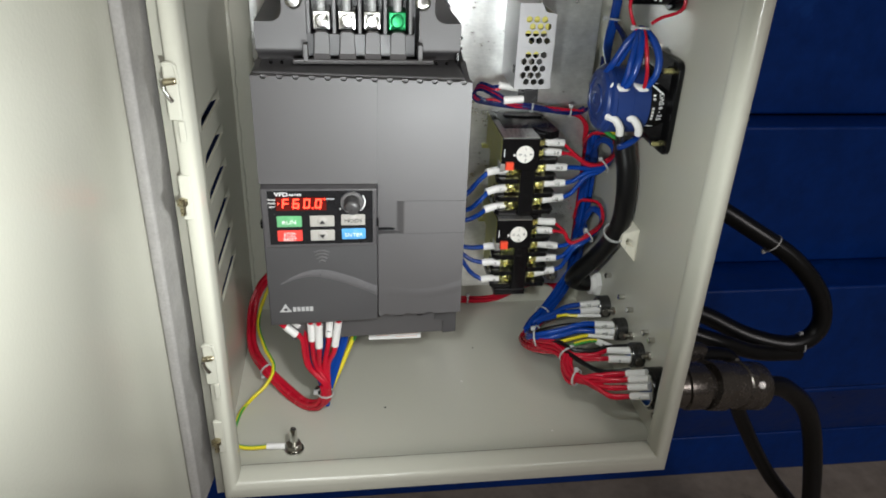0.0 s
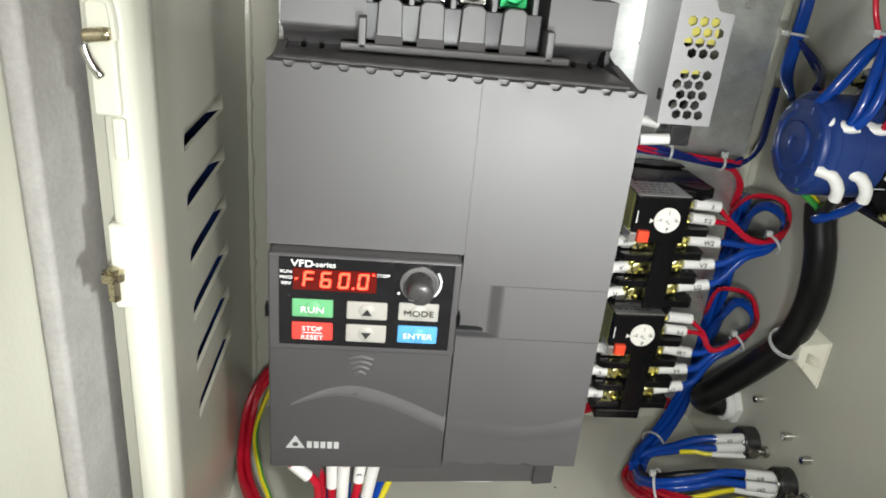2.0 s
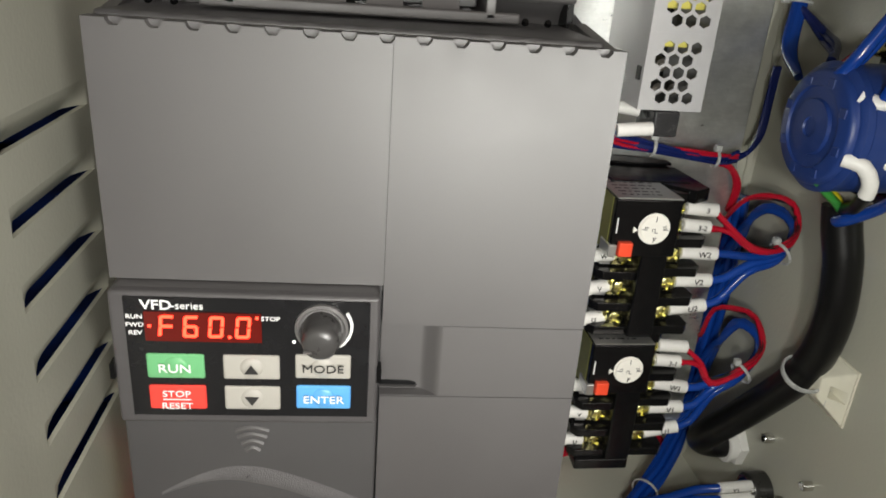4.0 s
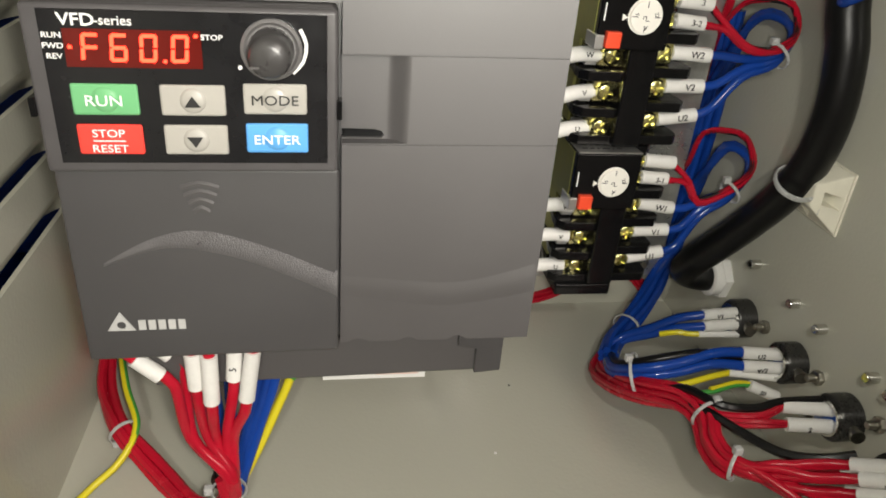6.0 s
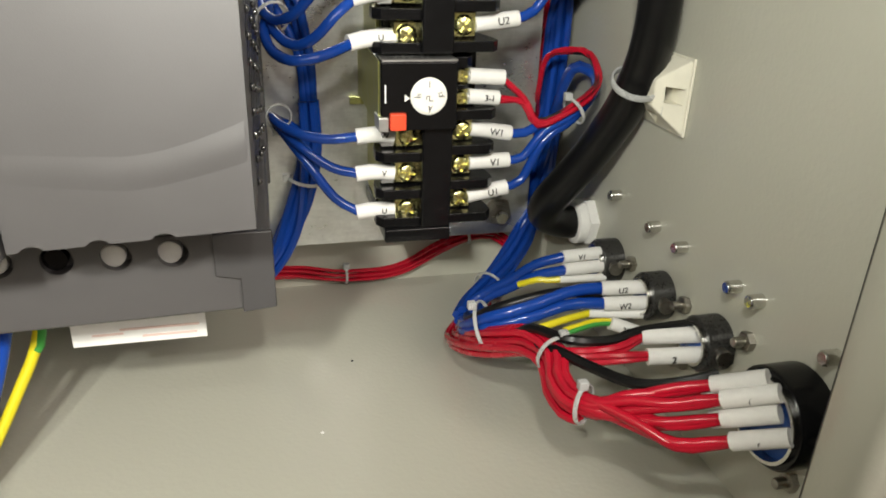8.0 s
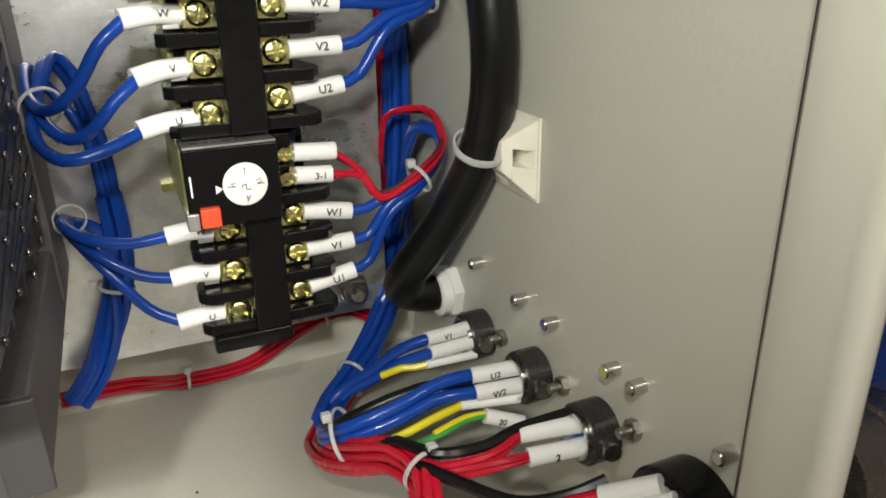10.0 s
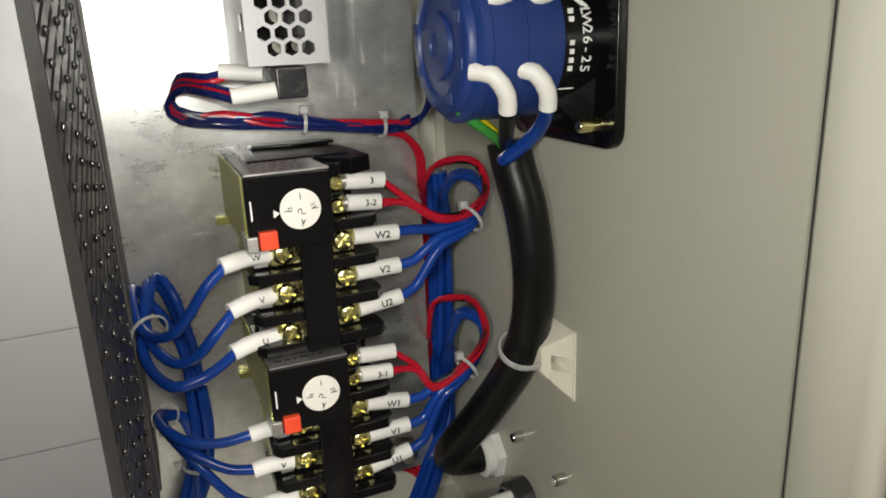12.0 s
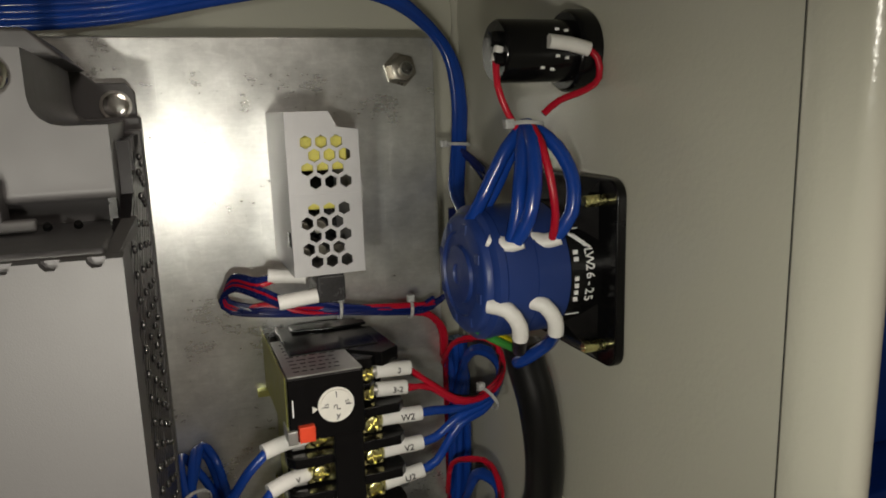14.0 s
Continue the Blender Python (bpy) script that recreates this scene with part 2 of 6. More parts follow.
def bm_box(x0, x1, y0, y1, z0, z1, bevel=0.0, seg=2, bm=None):
    own = bmesh.new()
    bmesh.ops.create_cube(own, size=1.0)
    for v in own.verts:
        v.co = Vector(((x0 + x1) / 2 + v.co.x * (x1 - x0), (y0 + y1) / 2 + v.co.y * (y1 - y0), (z0 + z1) / 2 + v.co.z * (z1 - z0)))
    if bevel:
        bmesh.ops.bevel(own, geom=own.edges[:], offset=bevel, segments=seg, profile=0.5, affect="EDGES")
    return merge(bm, own)


def merge(bm, own):
    if bm is None:
        return own
    me = bpy.data.meshes.new("tmp")
    own.to_mesh(me)
    own.free()
    bm.from_mesh(me)
    bpy.data.meshes.remove(me)
    return bm


def frame_of(axis):
    z = Vector(axis).normalized()
    x = z.orthogonal().normalized()
    return x, z.cross(x), z


def bm_lathe(base, axis, profile, seg=20, bm=None, caps=True):
    """Turned shape: profile rows are (radius, height along the axis)."""
    own = bmesh.new()
    x, y, z = frame_of(axis)
    base = Vector(base)
    rings = []
    for r, h in profile:
        rings.append([own.verts.new(base + z * h + (x * math.cos(a) + y * math.sin(a)) * max(r, 1e-5))
                      for a in (2 * math.pi * k / seg for k in range(seg))])
    for a, b in zip(rings, rings[1:]):
        for k in range(seg):
            own.faces.new((a[k], a[(k + 1) % seg], b[(k + 1) % seg], b[k]))
    if caps:
        own.faces.new(rings[0][::-1])
        own.faces.new(rings[-1])
    return merge(bm, own)


def smooth_path(points, step=0.0035):
    pts = [Vector(p) for p in points]
    if len(pts) == 2:
        return pts
    ext = [pts[0] * 2 - pts[1]] + pts + [pts[-1] * 2 - pts[-2]]
    out = []
    for i in range(1, len(ext) - 2):
        p0, p1, p2, p3 = ext[i - 1:i + 3]
        n = max(2, int((p2 - p1).length / step))
        for k in range(n):
            t = k / n
            out.append(0.5 * (2 * p1 + (p2 - p0) * t + (2 * p0 - 5 * p1 + 4 * p2 - p3) * t * t + (3 * p1 - p0 - 3 * p2 + p3) * t ** 3))
    out.append(pts[-1])
    return out


def bm_tube(points, radius, seg=10, bm=None, step=0.0035, flat=1.0):
    """A round rod along a smooth path. flat below 1 squashes it."""
    pts = smooth_path(points, step)
    own = bmesh.new()
    d = (pts[1] - pts[0]).normalized()
    x = d.orthogonal().normalized()
    rings = []
    for i, p in enumerate(pts):
        t = (pts[min(i + 1, len(pts) - 1)] - pts[max(i - 1, 0)]).normalized()
        x = (x - t * x.dot(t)).normalized()
        y = t.cross(x)
        rings.append([own.verts.new(p + (x * math.cos(a) + y * math.sin(a) * flat) * radius)
                      for a in (2 * math.pi * k / seg for k in range(seg))])
    for a, b in zip(rings, rings[1:]):
        for k in range(seg):
            own.faces.new((a[k], a[(k + 1) % seg], b[(k + 1) % seg], b[k]))
    own.faces.new(rings[0][::-1])
    own.faces.new(rings[-1])
    return merge(bm, own)


def bm_ring(centre, axis, radius, wire, seg=20, bm=None, wide=1.0, squash=1.0):
    """A band round an axis, such as a cable tie's loop."""
    own = bmesh.new()
    x, y, z = frame_of(axis)
    centre = Vector(centre)
    rings = []
    for k in range(seg):
        a = 2 * math.pi * k / seg
        out = x * math.cos(a) + y * math.sin(a) * squash
        rings.append([own.verts.new(centre + out * radius + (out.normalized() * math.cos(b) * wire + z * math.sin(b) * wire * wide))
                      for b in (2 * math.pi * j / 6 for j in range(6))])
    for k in range(seg):
        a, b = rings[k], rings[(k + 1) % seg]
        for j in range(6):
            own.faces.new((a[j], a[(j + 1) % 6], b[(j + 1) % 6], b[j]))
    return merge(bm, own)


def bm_prism(outline, axis, low, high, bm=None, bevel=0.0):
    """Pushes a 2D outline along x, y or z from low to high. The outline's pairs are the other two axes, in order."""
    own = bmesh.new()
    def at(p, h):
        return {"x": (h, p[0], p[1]), "y": (p[0], h, p[1]), "z": (p[0], p[1], h)}[axis]
    a = [own.verts.new(at(p, low)) for p in outline]
    b = [own.verts.new(at(p, high)) for p in outline]
    own.faces.new(a)
    own.faces.new(b[::-1])
    n = len(outline)
    for k in range(n):
        own.faces.new((a[k], b[k], b[(k + 1) % n], a[(k + 1) % n]))
    if bevel:
        bmesh.ops.recalc_face_normals(own, faces=own.faces[:])
        bmesh.ops.bevel(own, geom=own.edges[:], offset=bevel, segments=2, profile=0.5, affect="EDGES")
    return merge(bm, own)


def cut(bm, cutter):
    """bm with the closed shape cutter taken out of it."""
    obs = []
    for b in (bm, cutter):
        bmesh.ops.recalc_face_normals(b, faces=b.faces[:])
        me = bpy.data.meshes.new("tmp")
        b.to_mesh(me)
        b.free()
        obs.append(new("tmp", me))
    mod = obs[0].modifiers.new("cut", "BOOLEAN")
    mod.operation, mod.object, mod.solver = "DIFFERENCE", obs[1], "EXACT"
    bpy.context.view_layer.update()
    deps = bpy.context.evaluated_depsgraph_get()
    out = bmesh.new()
    out.from_mesh(obs[0].evaluated_get(deps).to_mesh())
    for o in obs:
        me = o.data
        bpy.data.objects.remove(o)
        bpy.data.meshes.remove(me)
    return out


def bm_text(words, size, m, depth=0.0001, bm=None, wide=1.0, bold=0.0):
    """Raised letters in the built-in font, centred, in the x-y plane of the pose m."""
    cu = bpy.data.curves.new("letters", "FONT")
    cu.body, cu.size, cu.align_x, cu.align_y, cu.extrude, cu.resolution_u, cu.offset = words, size, "CENTER", "CENTER", depth, 3, bold * size
    ob = new("letters", cu)
    bpy.context.view_layer.update()
    me = bpy.data.meshes.new_from_object(ob)
    own = bmesh.new()
    own.from_mesh(me)
    bpy.data.objects.remove(ob)
    bpy.data.curves.remove(cu)
    bpy.data.meshes.remove(me)
    for v in own.verts:
        v.co = m @ Vector((v.co.x * wide, v.co.y, v.co.z))
    return merge(bm, own)


FACING = pose(0, 0, 0, 90, 0, 0)


def facing(x, y, z, turn=0.0):
    """Pose of writing that reads from the cabinet's front; turn: degrees counter-clockwise."""
    return Matrix.Translation((x, y, z)) @ FACING @ pose(0, 0, 0, 0, 0, turn)


def rounded_plate(x0, x1, y0, y1, z0, z1, r):
    """A flat plate facing x with round corners."""
    outline = []
    for cy, cz, a0 in ((y1 - r, z1 - r, 0), (y0 + r, z1 - r, 90), (y0 + r, z0 + r, 180), (y1 - r, z0 + r, 270)):
        for k in range(6):
            a = math.radians(a0 + k * 18)
            outline.append((cy + math.cos(a) * r, cz + math.sin(a) * r))
    return bm_prism(outline, "x", x0, x1, bevel=0.0008)


# ---- the workshop ----
GZ = -0.215
part("floor", bm_box(-4, 4, -4, 3, GZ - 0.1, GZ), GROUND)
tagged(bpy.data.objects["floor"], "stained brownish concrete workshop floor", "floor", kind="structure")
for name, box in (("wall_north", (-4, 4, 3, 3.1, GZ, 3)), ("wall_south", (-4, 4, -4.1, -4, GZ, 3)),
                  ("wall_west", (-4.1, -4, -4, 3, GZ, 3)), ("wall_east", (4, 4.1, -4, 3, GZ, 3))):
    tagged(part(name, bm_box(*box), WALL), "plain grey workshop wall", "wall", kind="structure")
tagged(part("ceiling", bm_box(-4.1, 4.1, -4.1, 3.1, 3, 3.1), WALL), "plain grey workshop ceiling", "ceiling", kind="structure")


def blue_machine():
    m = thing("machine", (0.3, 0.7, GZ), "dark blue painted steel machine frame behind the cabinet", "machine")
    part("upper_panel", bm_box(-1.2, 1.5, 0.72, 0.80, 0.29, 1.3, 0.004), MACHINE, m)
    part("middle_panel", bm_box(-1.2, 1.5, 0.69, 0.80, 0.118, 0.286, 0.004), MACHINE, m)
    part("lower_panel", bm_box(-1.2, 1.5, 0.636, 0.80, -0.033, 0.114, 0.004), MACHINE, m)
    part("ledge", bm_prism([(0.684, -0.1450), (0.682, -0.1400), (0.640, -0.0400), (0.646, -0.036), (0.80, -0.036), (0.80, -0.1450)], "x", -1.2, 1.5, bevel=0.003), MACHINE, m)
    part("plinth", bm_box(-1.2, 1.5, 0.684, 0.80, GZ, -0.1465, 0.003), MACHINE, m)
    return m


blue_machine()

# ---- the cabinet ----
LX, WX, BY, FZ, TZ, SH = -0.094, 0.244, 0.632, 0.113, 0.62, 0.002
SLOTS = [0.218 + 0.0274 * k for k in range(6)]
SY0, SY1 = 0.478, 0.558


def frame_sweep(profile):
    """Sweeps (inset, y) rows round the cabinet's opening."""
    bm = bmesh.new()
    loops = []
    for d, y in profile:
        low = FZ + d + (0.0042 if d > 0.01 else 0.0)     # the lower lip stands a little higher
        loops.append([bm.verts.new(p) for p in ((LX + d, y, low), (WX - d, y, low), (WX - d, y, TZ - d), (LX + d, y, TZ - d))])
    for a, b in zip(loops, loops[1:]):
        for k in range(4):
            bm.faces.new((a[k], a[(k + 1) % 4], b[(k + 1) % 4], b[k]))
    return bm


def louvred_side():
    """The left wall: a sheet with a row of slots, each under a pressed hood."""
    bm = bmesh.new()
    edges_z = [FZ]
    for z in SLOTS:
        edges_z += [z - 0.0008, z + 0.0095]
    edges_z.append(TZ)
    for x in (LX, LX - SH):
        for k in range(len(edges_z) - 1):
            lo, hi = edges_z[k], edges_z[k + 1]
            spans = [(0.388, SY0), (SY1, BY)] if k % 2 else [(0.388, BY)]
            for y0, y1 in spans:
                bm.faces.new([bm.verts.new(p) for p in ((x, y0, lo), (x, y1, lo), (x, y1, hi), (x, y0, hi))])
    # edges of the slots
    for z in SLOTS:
        for a, b in (((SY0, z - 0.0008), (SY1, z - 0.0008)),):
            bm.faces.new([bm.verts.new(p) for p in ((LX, a[0], a[1]), (LX, b[0], b[1]), (LX - SH, b[0], b[1]), (LX - SH, a[0], a[1]))])
        ny, nz = 16, 5
        grid = []
        for j in range(nz + 1):
            row = []
            for i in range(ny + 1):
                u, v = i / ny, j / nz
                edge = min(1.0, min(u, 1 - u) / 0.16)
                out = math.sin(edge * math.pi / 2) * (1 - math.cos((1 - v) * math.pi / 2)) ** 0.8 * 0.0066
                row.append(bm.verts.new((LX - out, SY0 + u * (SY1 - SY0), z - 0.0008 + v * 0.0103)))
            grid.append(row)
        for j in range(nz):
            for i in range(ny):
                bm.faces.new((grid[j][i], grid[j][i + 1], grid[j + 1][i + 1], grid[j + 1][i]))
    bmesh.ops.remove_doubles(bm, verts=bm.verts[:], dist=1e-6)
    return bm


def cabinet():
    c = thing("electrical_cabinet", (0.075, 0.6, FZ), "open light grey painted steel electrical cabinet mounted on a blue machine", "cabinet")
    part("back_panel", bm_box(LX - SH, WX + SH, BY, BY + SH, FZ - SH, TZ + SH), PAINT, c)
    part("bottom_panel", bm_box(LX - SH, WX + SH, 0.388, BY - 0.0002, FZ - SH, FZ), PAINT, c)
    part("top_panel", bm_box(LX - SH, WX + SH, 0.388, BY - 0.0002, TZ, TZ + SH), PAINT, c)
    part("side_panel", louvred_side(), PAINT, c, "left side panel with pressed ventilation louvres")
    part("side_panel", bm_box(WX, WX + SH, 0.388, BY - 0.0002, FZ + 0.0002, TZ - 0.0002), PAINT, c)
    lip = frame_sweep([(-0.0005, 0.3935), (0.0145, 0.3925), (0.0166, 0.390), (0.0166, 0.384), (0.0158, 0.377), (0.0138, 0.3725),
                       (0.011, 0.3712), (0.0075, 0.3725), (0.0055, 0.377), (0.005, 0.384), (-0.0022, 0.3885)])
    part("front_lip", lip, PAINT, c, "rounded folded lip round the opening", angle=50)
    # a thin black strip is put in for the shadow gap behind the lip
    seam = frame_sweep([(0.0120, 0.3932), (0.0141, 0.3932), (0.0141, 0.3928), (0.0120, 0.3928)])
    part("lip_seam", seam, INK, c, "black strip standing in for the shadow gap behind the lip", smooth=False)
    # weld bead up the right-hand back corner
    rnd = random.Random(4)
    for x in (WX - 0.001, LX + 0.001):
        rows = [(0.0005, 0.0)]
        for k in range(92):
            rows.append((0.0016 + rnd.random() * 0.0018, 0.004 + k * 0.0054))
        part("weld_bead", bm_lathe((x, BY - 0.001, FZ + 0.002), (0, 0, 1), rows + [(0.0005, 0.5)], 7), PAINT, c)
    # the door, swung open past a right angle
    d = Vector((-math.sin(radians(7)), -math.cos(radians(7)), 0))
    n = Vector((-d.y, d.x, 0))
    hx, hy = LX - 0.0075, 0.396

    def door_box(u0, u1, v0, v1, z0, z1, bevel=0.0):
        bm = bm_box(u0, u1, v0, v1, z0, z1, bevel)
        for v in bm.verts:
            u, w = v.co.x, v.co.y
            v.co.x, v.co.y = hx + d.x * u + n.x * w, hy + d.y * u + n.y * w
        return bm
    door = part("door", door_box(-0.004, 0.335, -0.006, -0.004, FZ - 0.004, TZ + 0.004, 0.0006), PAINT, c, "open cabinet door, plain painted inside")
    part("door_flange", door_box(0.333, 0.335, -0.004, 0.010, FZ - 0.004, TZ + 0.004), PAINT, door)
    part("gasket", door_box(-0.0035, 0.0300, -0.004, 0.0030, FZ + 0.004, TZ - 0.004, 0.002), FOAM, door, "grey foam sealing strip")
    # two lift-off hinges, each a plate, a bent pin and a nut
    for z in (0.392, 0.2185):
        h = part("hinge", bm_box(LX + 0.0052, LX + 0.0125, 0.3702, 0.3745, z + 0.004, z + 0.034, 0.0012), PAINT, c)
        part("hinge_leaf", bm_box(LX + 0.0095, LX + 0.0130, 0.3702, 0.3745, z - 0.008, z + 0.0038, 0.0008), PAINT, h)
        part("hinge_leaf", bm_box(LX + 0.0052, LX + 0.0120, 0.3706, 0.3745, z - 0.054, z - 0.027, 0.0012), PAINT, h)
        part("weld_bead", bm_tube([(LX + 0.0055, 0.3704, z + 0.0335), (LX + 0.0080, 0.3700, z + 0.0345), (LX + 0.0118, 0.3702, z + 0.0330), (LX + 0.0126, 0.3704, z + 0.0240)], 0.0010, 6), PAINT, h)
        part("bolt", bm_lathe((LX + 0.0050, 0.3688, z + 0.0248), (1, 0, 0.12), [(0.0001, 0), (0.0014, 0.0003), (0.0018, 0.001), (0.0018, 0.0062), (0.0014, 0.0070), (0.0001, 0.0071)], 12), HINGE, h)
        part("pin", bm_tube([(LX + 0.0054, 0.3686, z + 0.0225), (LX + 0.0062, 0.3684, z + 0.0195), (LX + 0.0078, 0.3684, z + 0.0165), (LX + 0.0086, 0.3690, z + 0.0150)], 0.0013, 8), STEEL, h)
        part("nut", bm_lathe((LX + 0.0068, 0.3680, z - 0.043), (0, 0, 1), [(0.0018, -0.0065), (0.0018, 0), (0.0034, 0), (0.0034, 0.0024), (0.0018, 0.0024), (0.0018, 0.0035)], 6), HINGE, h)
    return c


cabinet()


PY = 0.606      # face of the mounting plate


def mounting_plate():
    p = thing("mounting_plate", (0.07, PY, 0.15), "scuffed galvanized steel mounting plate inside the cabinet", "plate")
    part("sheet", bm_box(-0.072, 0.221, PY, PY + 0.002, 0.149, 0.463, 0.0008), GALV, p)
    part("fold", bm_box(0.2185, 0.221, PY + 0.002, PY + 0.014, 0.149, 0.463, 0.0006), GALV, p)
    part("fold", bm_box(-0.07, 0.2185, PY + 0.002, PY + 0.014, 0.4605, 0.463, 0.0006), GALV, p)
    for x, z in ((0.2035, 0.448), (-0.058, 0.448), (0.2035, 0.162), (-0.058, 0.162)):
        nut = part("nut", bm_lathe((x, PY, z), (0, -1, 0), [(0.0082, 0), (0.0082, 0.001), (0.0064, 0.001), (0.0064, 0.0062), (0.005, 0.007)], 6), DULL, p)
        part("stud", bm_lathe((x, PY - 0.007, z), (0, -1, 0), [(0.0034, 0), (0.0034, 0.003), (0.0028, 0.004)], 12), STEEL, nut)
        part("standoff", bm_lathe((x, PY + 0.002, z), (0, 1, 0), [(0.006, 0), (0.006, BY - PY - 0.002)], 12), STEEL, p)
    return p


mounting_plate()

# ---- the inverter drive ----
DX0, DX1, DXM, DF = -0.0556, 0.0873, 0.0230, 0.448     # left, right, parting line, front


def slanted(bm, about_z, shear):
    for v in bm.verts:
        v.co.x += (v.co.z - about_z) * shear
    return bm


def seven_segment(x, z, w, h, on, bm):
    t = 0.00085
    m = z + h / 2
    seg = {"a": (x + t / 2, x + w - t / 2, z + h - t, z + h), "g": (x + t / 2, x + w - t / 2, m - t / 2, m + t / 2), "d": (x + t / 2, x + w - t / 2, z, z + t),
           "f": (x, x + t, m + t * 0.3, z + h - t / 2), "b": (x + w - t, x + w, m + t * 0.3, z + h - t / 2),
           "e": (x, x + t, z + t / 2, m - t * 0.3), "c": (x + w - t, x + w, z + t / 2, m - t * 0.3)}
    for s in on:
        x0, x1, z0, z1 = seg[s]
        bm = bm_box(x0, x1, 0.43935, 0.43955, z0, z1, bm=bm)
    return bm


def inverter():
    d = thing("inverter_drive", (0.016, PY, 0.19), "dark grey plastic variable-frequency drive with a lit red display", "inverter drive")
    # metal base against the plate, then the housing in front of it
    part("heat_sink", bm_box(DX0 + 0.001, DX1 - 0.001, PY - 0.022, PY - 0.0005, 0.196, 0.430, 0.001), DRIVE_LO, d)
    housing = bm_box(DX0 + 0.0008, DX1 - 0.004, 0.4545, PY - 0.022, 0.2165, 0.402, 0.0015)
    part("housing", housing, DRIVE_LO, d)
    # front covers, with a row of small notches along their upper edge

    def notches():
        bm = None
        for k in range(14):
            x = DX0 + 0.008 + k * (DX1 - DX0 - 0.014) / 13
            bm = bm_prism([(x - 0.0023, 0.402), (x - 0.0020, 0.3998), (x - 0.0010, 0.3986), (x + 0.0010, 0.3986), (x + 0.0020, 0.3998), (x + 0.0023, 0.402)], "y", DF - 0.01, DF + 0.0032, bm)
        return bm
    top_left = bm_prism([(DX0, 0.3276), (DXM + 0.00055, 0.3276), (DXM + 0.00055, 0.4005), (DX0, 0.4005)], "y", DF, 0.4545, bevel=0.00006)
    part("upper_cover", cut(top_left, notches()), DRIVE, d)
    right = bm_prism([(DXM + 0.0006, 0.2185), (DX1, 0.2185), (DX1, 0.4005), (DXM + 0.0006, 0.4005)], "y", DF, 0.4545, bevel=0.00006)
    # finger recess: flat beside the keypad, rising in a soft curve to the cover's face
    hollow = [(DXM - 0.01, DF - 0.01), (0.0445, DF - 0.01), (0.0445, DF - 0.0001)]
    for k in range(9):
        u = k / 8
        hollow.append((0.0430 - 0.0065 * u, DF + 0.0044 * (u * u * (3 - 2 * u))))
    hollow.append((DXM - 0.01, DF + 0.0044))
    right = cut(right, bm_prism(hollow, "z", 0.2887, 0.3140))
    slit = [(DXM - 0.01, 0.2889), (0.0352, 0.2889), (0.0362, 0.2898), (0.0352, 0.2910), (0.0330, 0.2916), (DXM - 0.01, 0.2920)]
    right = cut(right, bm_prism(slit, "y", DF, 0.46))
    for k in range(5):
        right = cut(right, bm_lathe((0.0628 - k * 0.0166, DF - 0.01, 0.2158), (0, 1, 0), [(0.0042, 0), (0.0042, 0.02)], 20))
    for z in (0.3142, 0.2883):
        right = cut(right, bm_box(DXM - 0.01, DX1 + 0.01, DF - 0.01, DF + 0.0005, z - 0.0002, z + 0.0002))
    cover = part("right_cover", cut(right, notches()), DRIVE, d)
    # a black backing paints the slit's shade, as the cut alone is too shallow
    part("finger_slot", bm_box(DXM + 0.0008, 0.0372, 0.4538, 0.4544, 0.2886, 0.2924), BLACK, cover, "black backing that shades the slot in the finger recess")
    side = bm_box(DX0, DX0 + 0.003, 0.4545, PY - 0.022, 0.2185, 0.4005, 0.0008)
    part("side_cheek", side, DRIVE, d)
    # right cheek with its slanted vent bars
    part("vent_backing", bm_box(DX1 - 0.0075, DX1 - 0.0055, 0.4760, PY - 0.022, 0.2185, 0.4240), BLACK, d)
    part("side_cheek", bm_box(DX1 - 0.004, DX1 - 0.0004, 0.4545, 0.4705, 0.2185, 0.4005, 0.0006), DRIVE, d)
    grille = None
    for j in range(5):
        y = 0.4725 + j * 0.0235
        grille = bm_box(DX1 - 0.0052, DX1 - 0.0018, y, y + 0.0030, 0.2190, 0.4000 if j == 0 else 0.4235, bm=grille)
    for k in range(34):
        z = 0.1950 + k * 0.0072
        own = bm_box(DX1 - 0.0052, DX1 - 0.0006, 0.4725, 0.5690, z, z + 0.0050)
        for v in own.verts:
            v.co.z += (v.co.y - 0.4725) * 0.45
            v.co.z = min(max(v.co.z, 0.2190), 0.4235 if v.co.y > 0.5 else 0.4000)
        if max(v.co.z for v in own.verts) - min(v.co.z for v in own.verts) > 0.004:
            grille = merge(grille, own)
        else:
            own.free()
    tagged(part("vent_grille", grille, VENT, d, "slanted side vent bars", smooth=False), kind="stuff")
    pegs = None
    for j in range(4):
        y = 0.4800 + j * 0.0235
        for k in range(28):
            z = 0.2215 + k * 0.0072 + ((y - 0.4725) * 0.45) % 0.0072 - 0.0019
            if z < (0.398 if j == 0 else 0.420):
                pegs = bm_lathe((DX1 - 0.0002, y, z), (0, 0, 1), [(0.0003, -0.0012), (0.0007, -0.0009), (0.0010, 0), (0.0007, 0.0009), (0.0003, 0.0012)], 12, pegs)
    tagged(part("vent_peg", pegs, PEG, d, "glossy rounded vent webs"), kind="stuff")
    part("rear_rail", bm_box(DX1 - 0.006, DX1 + 0.0006, 0.5685, PY - 0.0005, 0.1960, 0.4250, 0.0008), DRIVE_LO, d)
    # lower left cover with its raised wave
    low = part("lower_cover", bm_prism([(DX0 + 0.0002, 0.2155), (DXM, 0.2168), (DXM, 0.2816), (DX0 + 0.0002, 0.2816)], "y", DF - 0.0022, 0.4545, bevel=0.0012), DRIVE_LO, d)

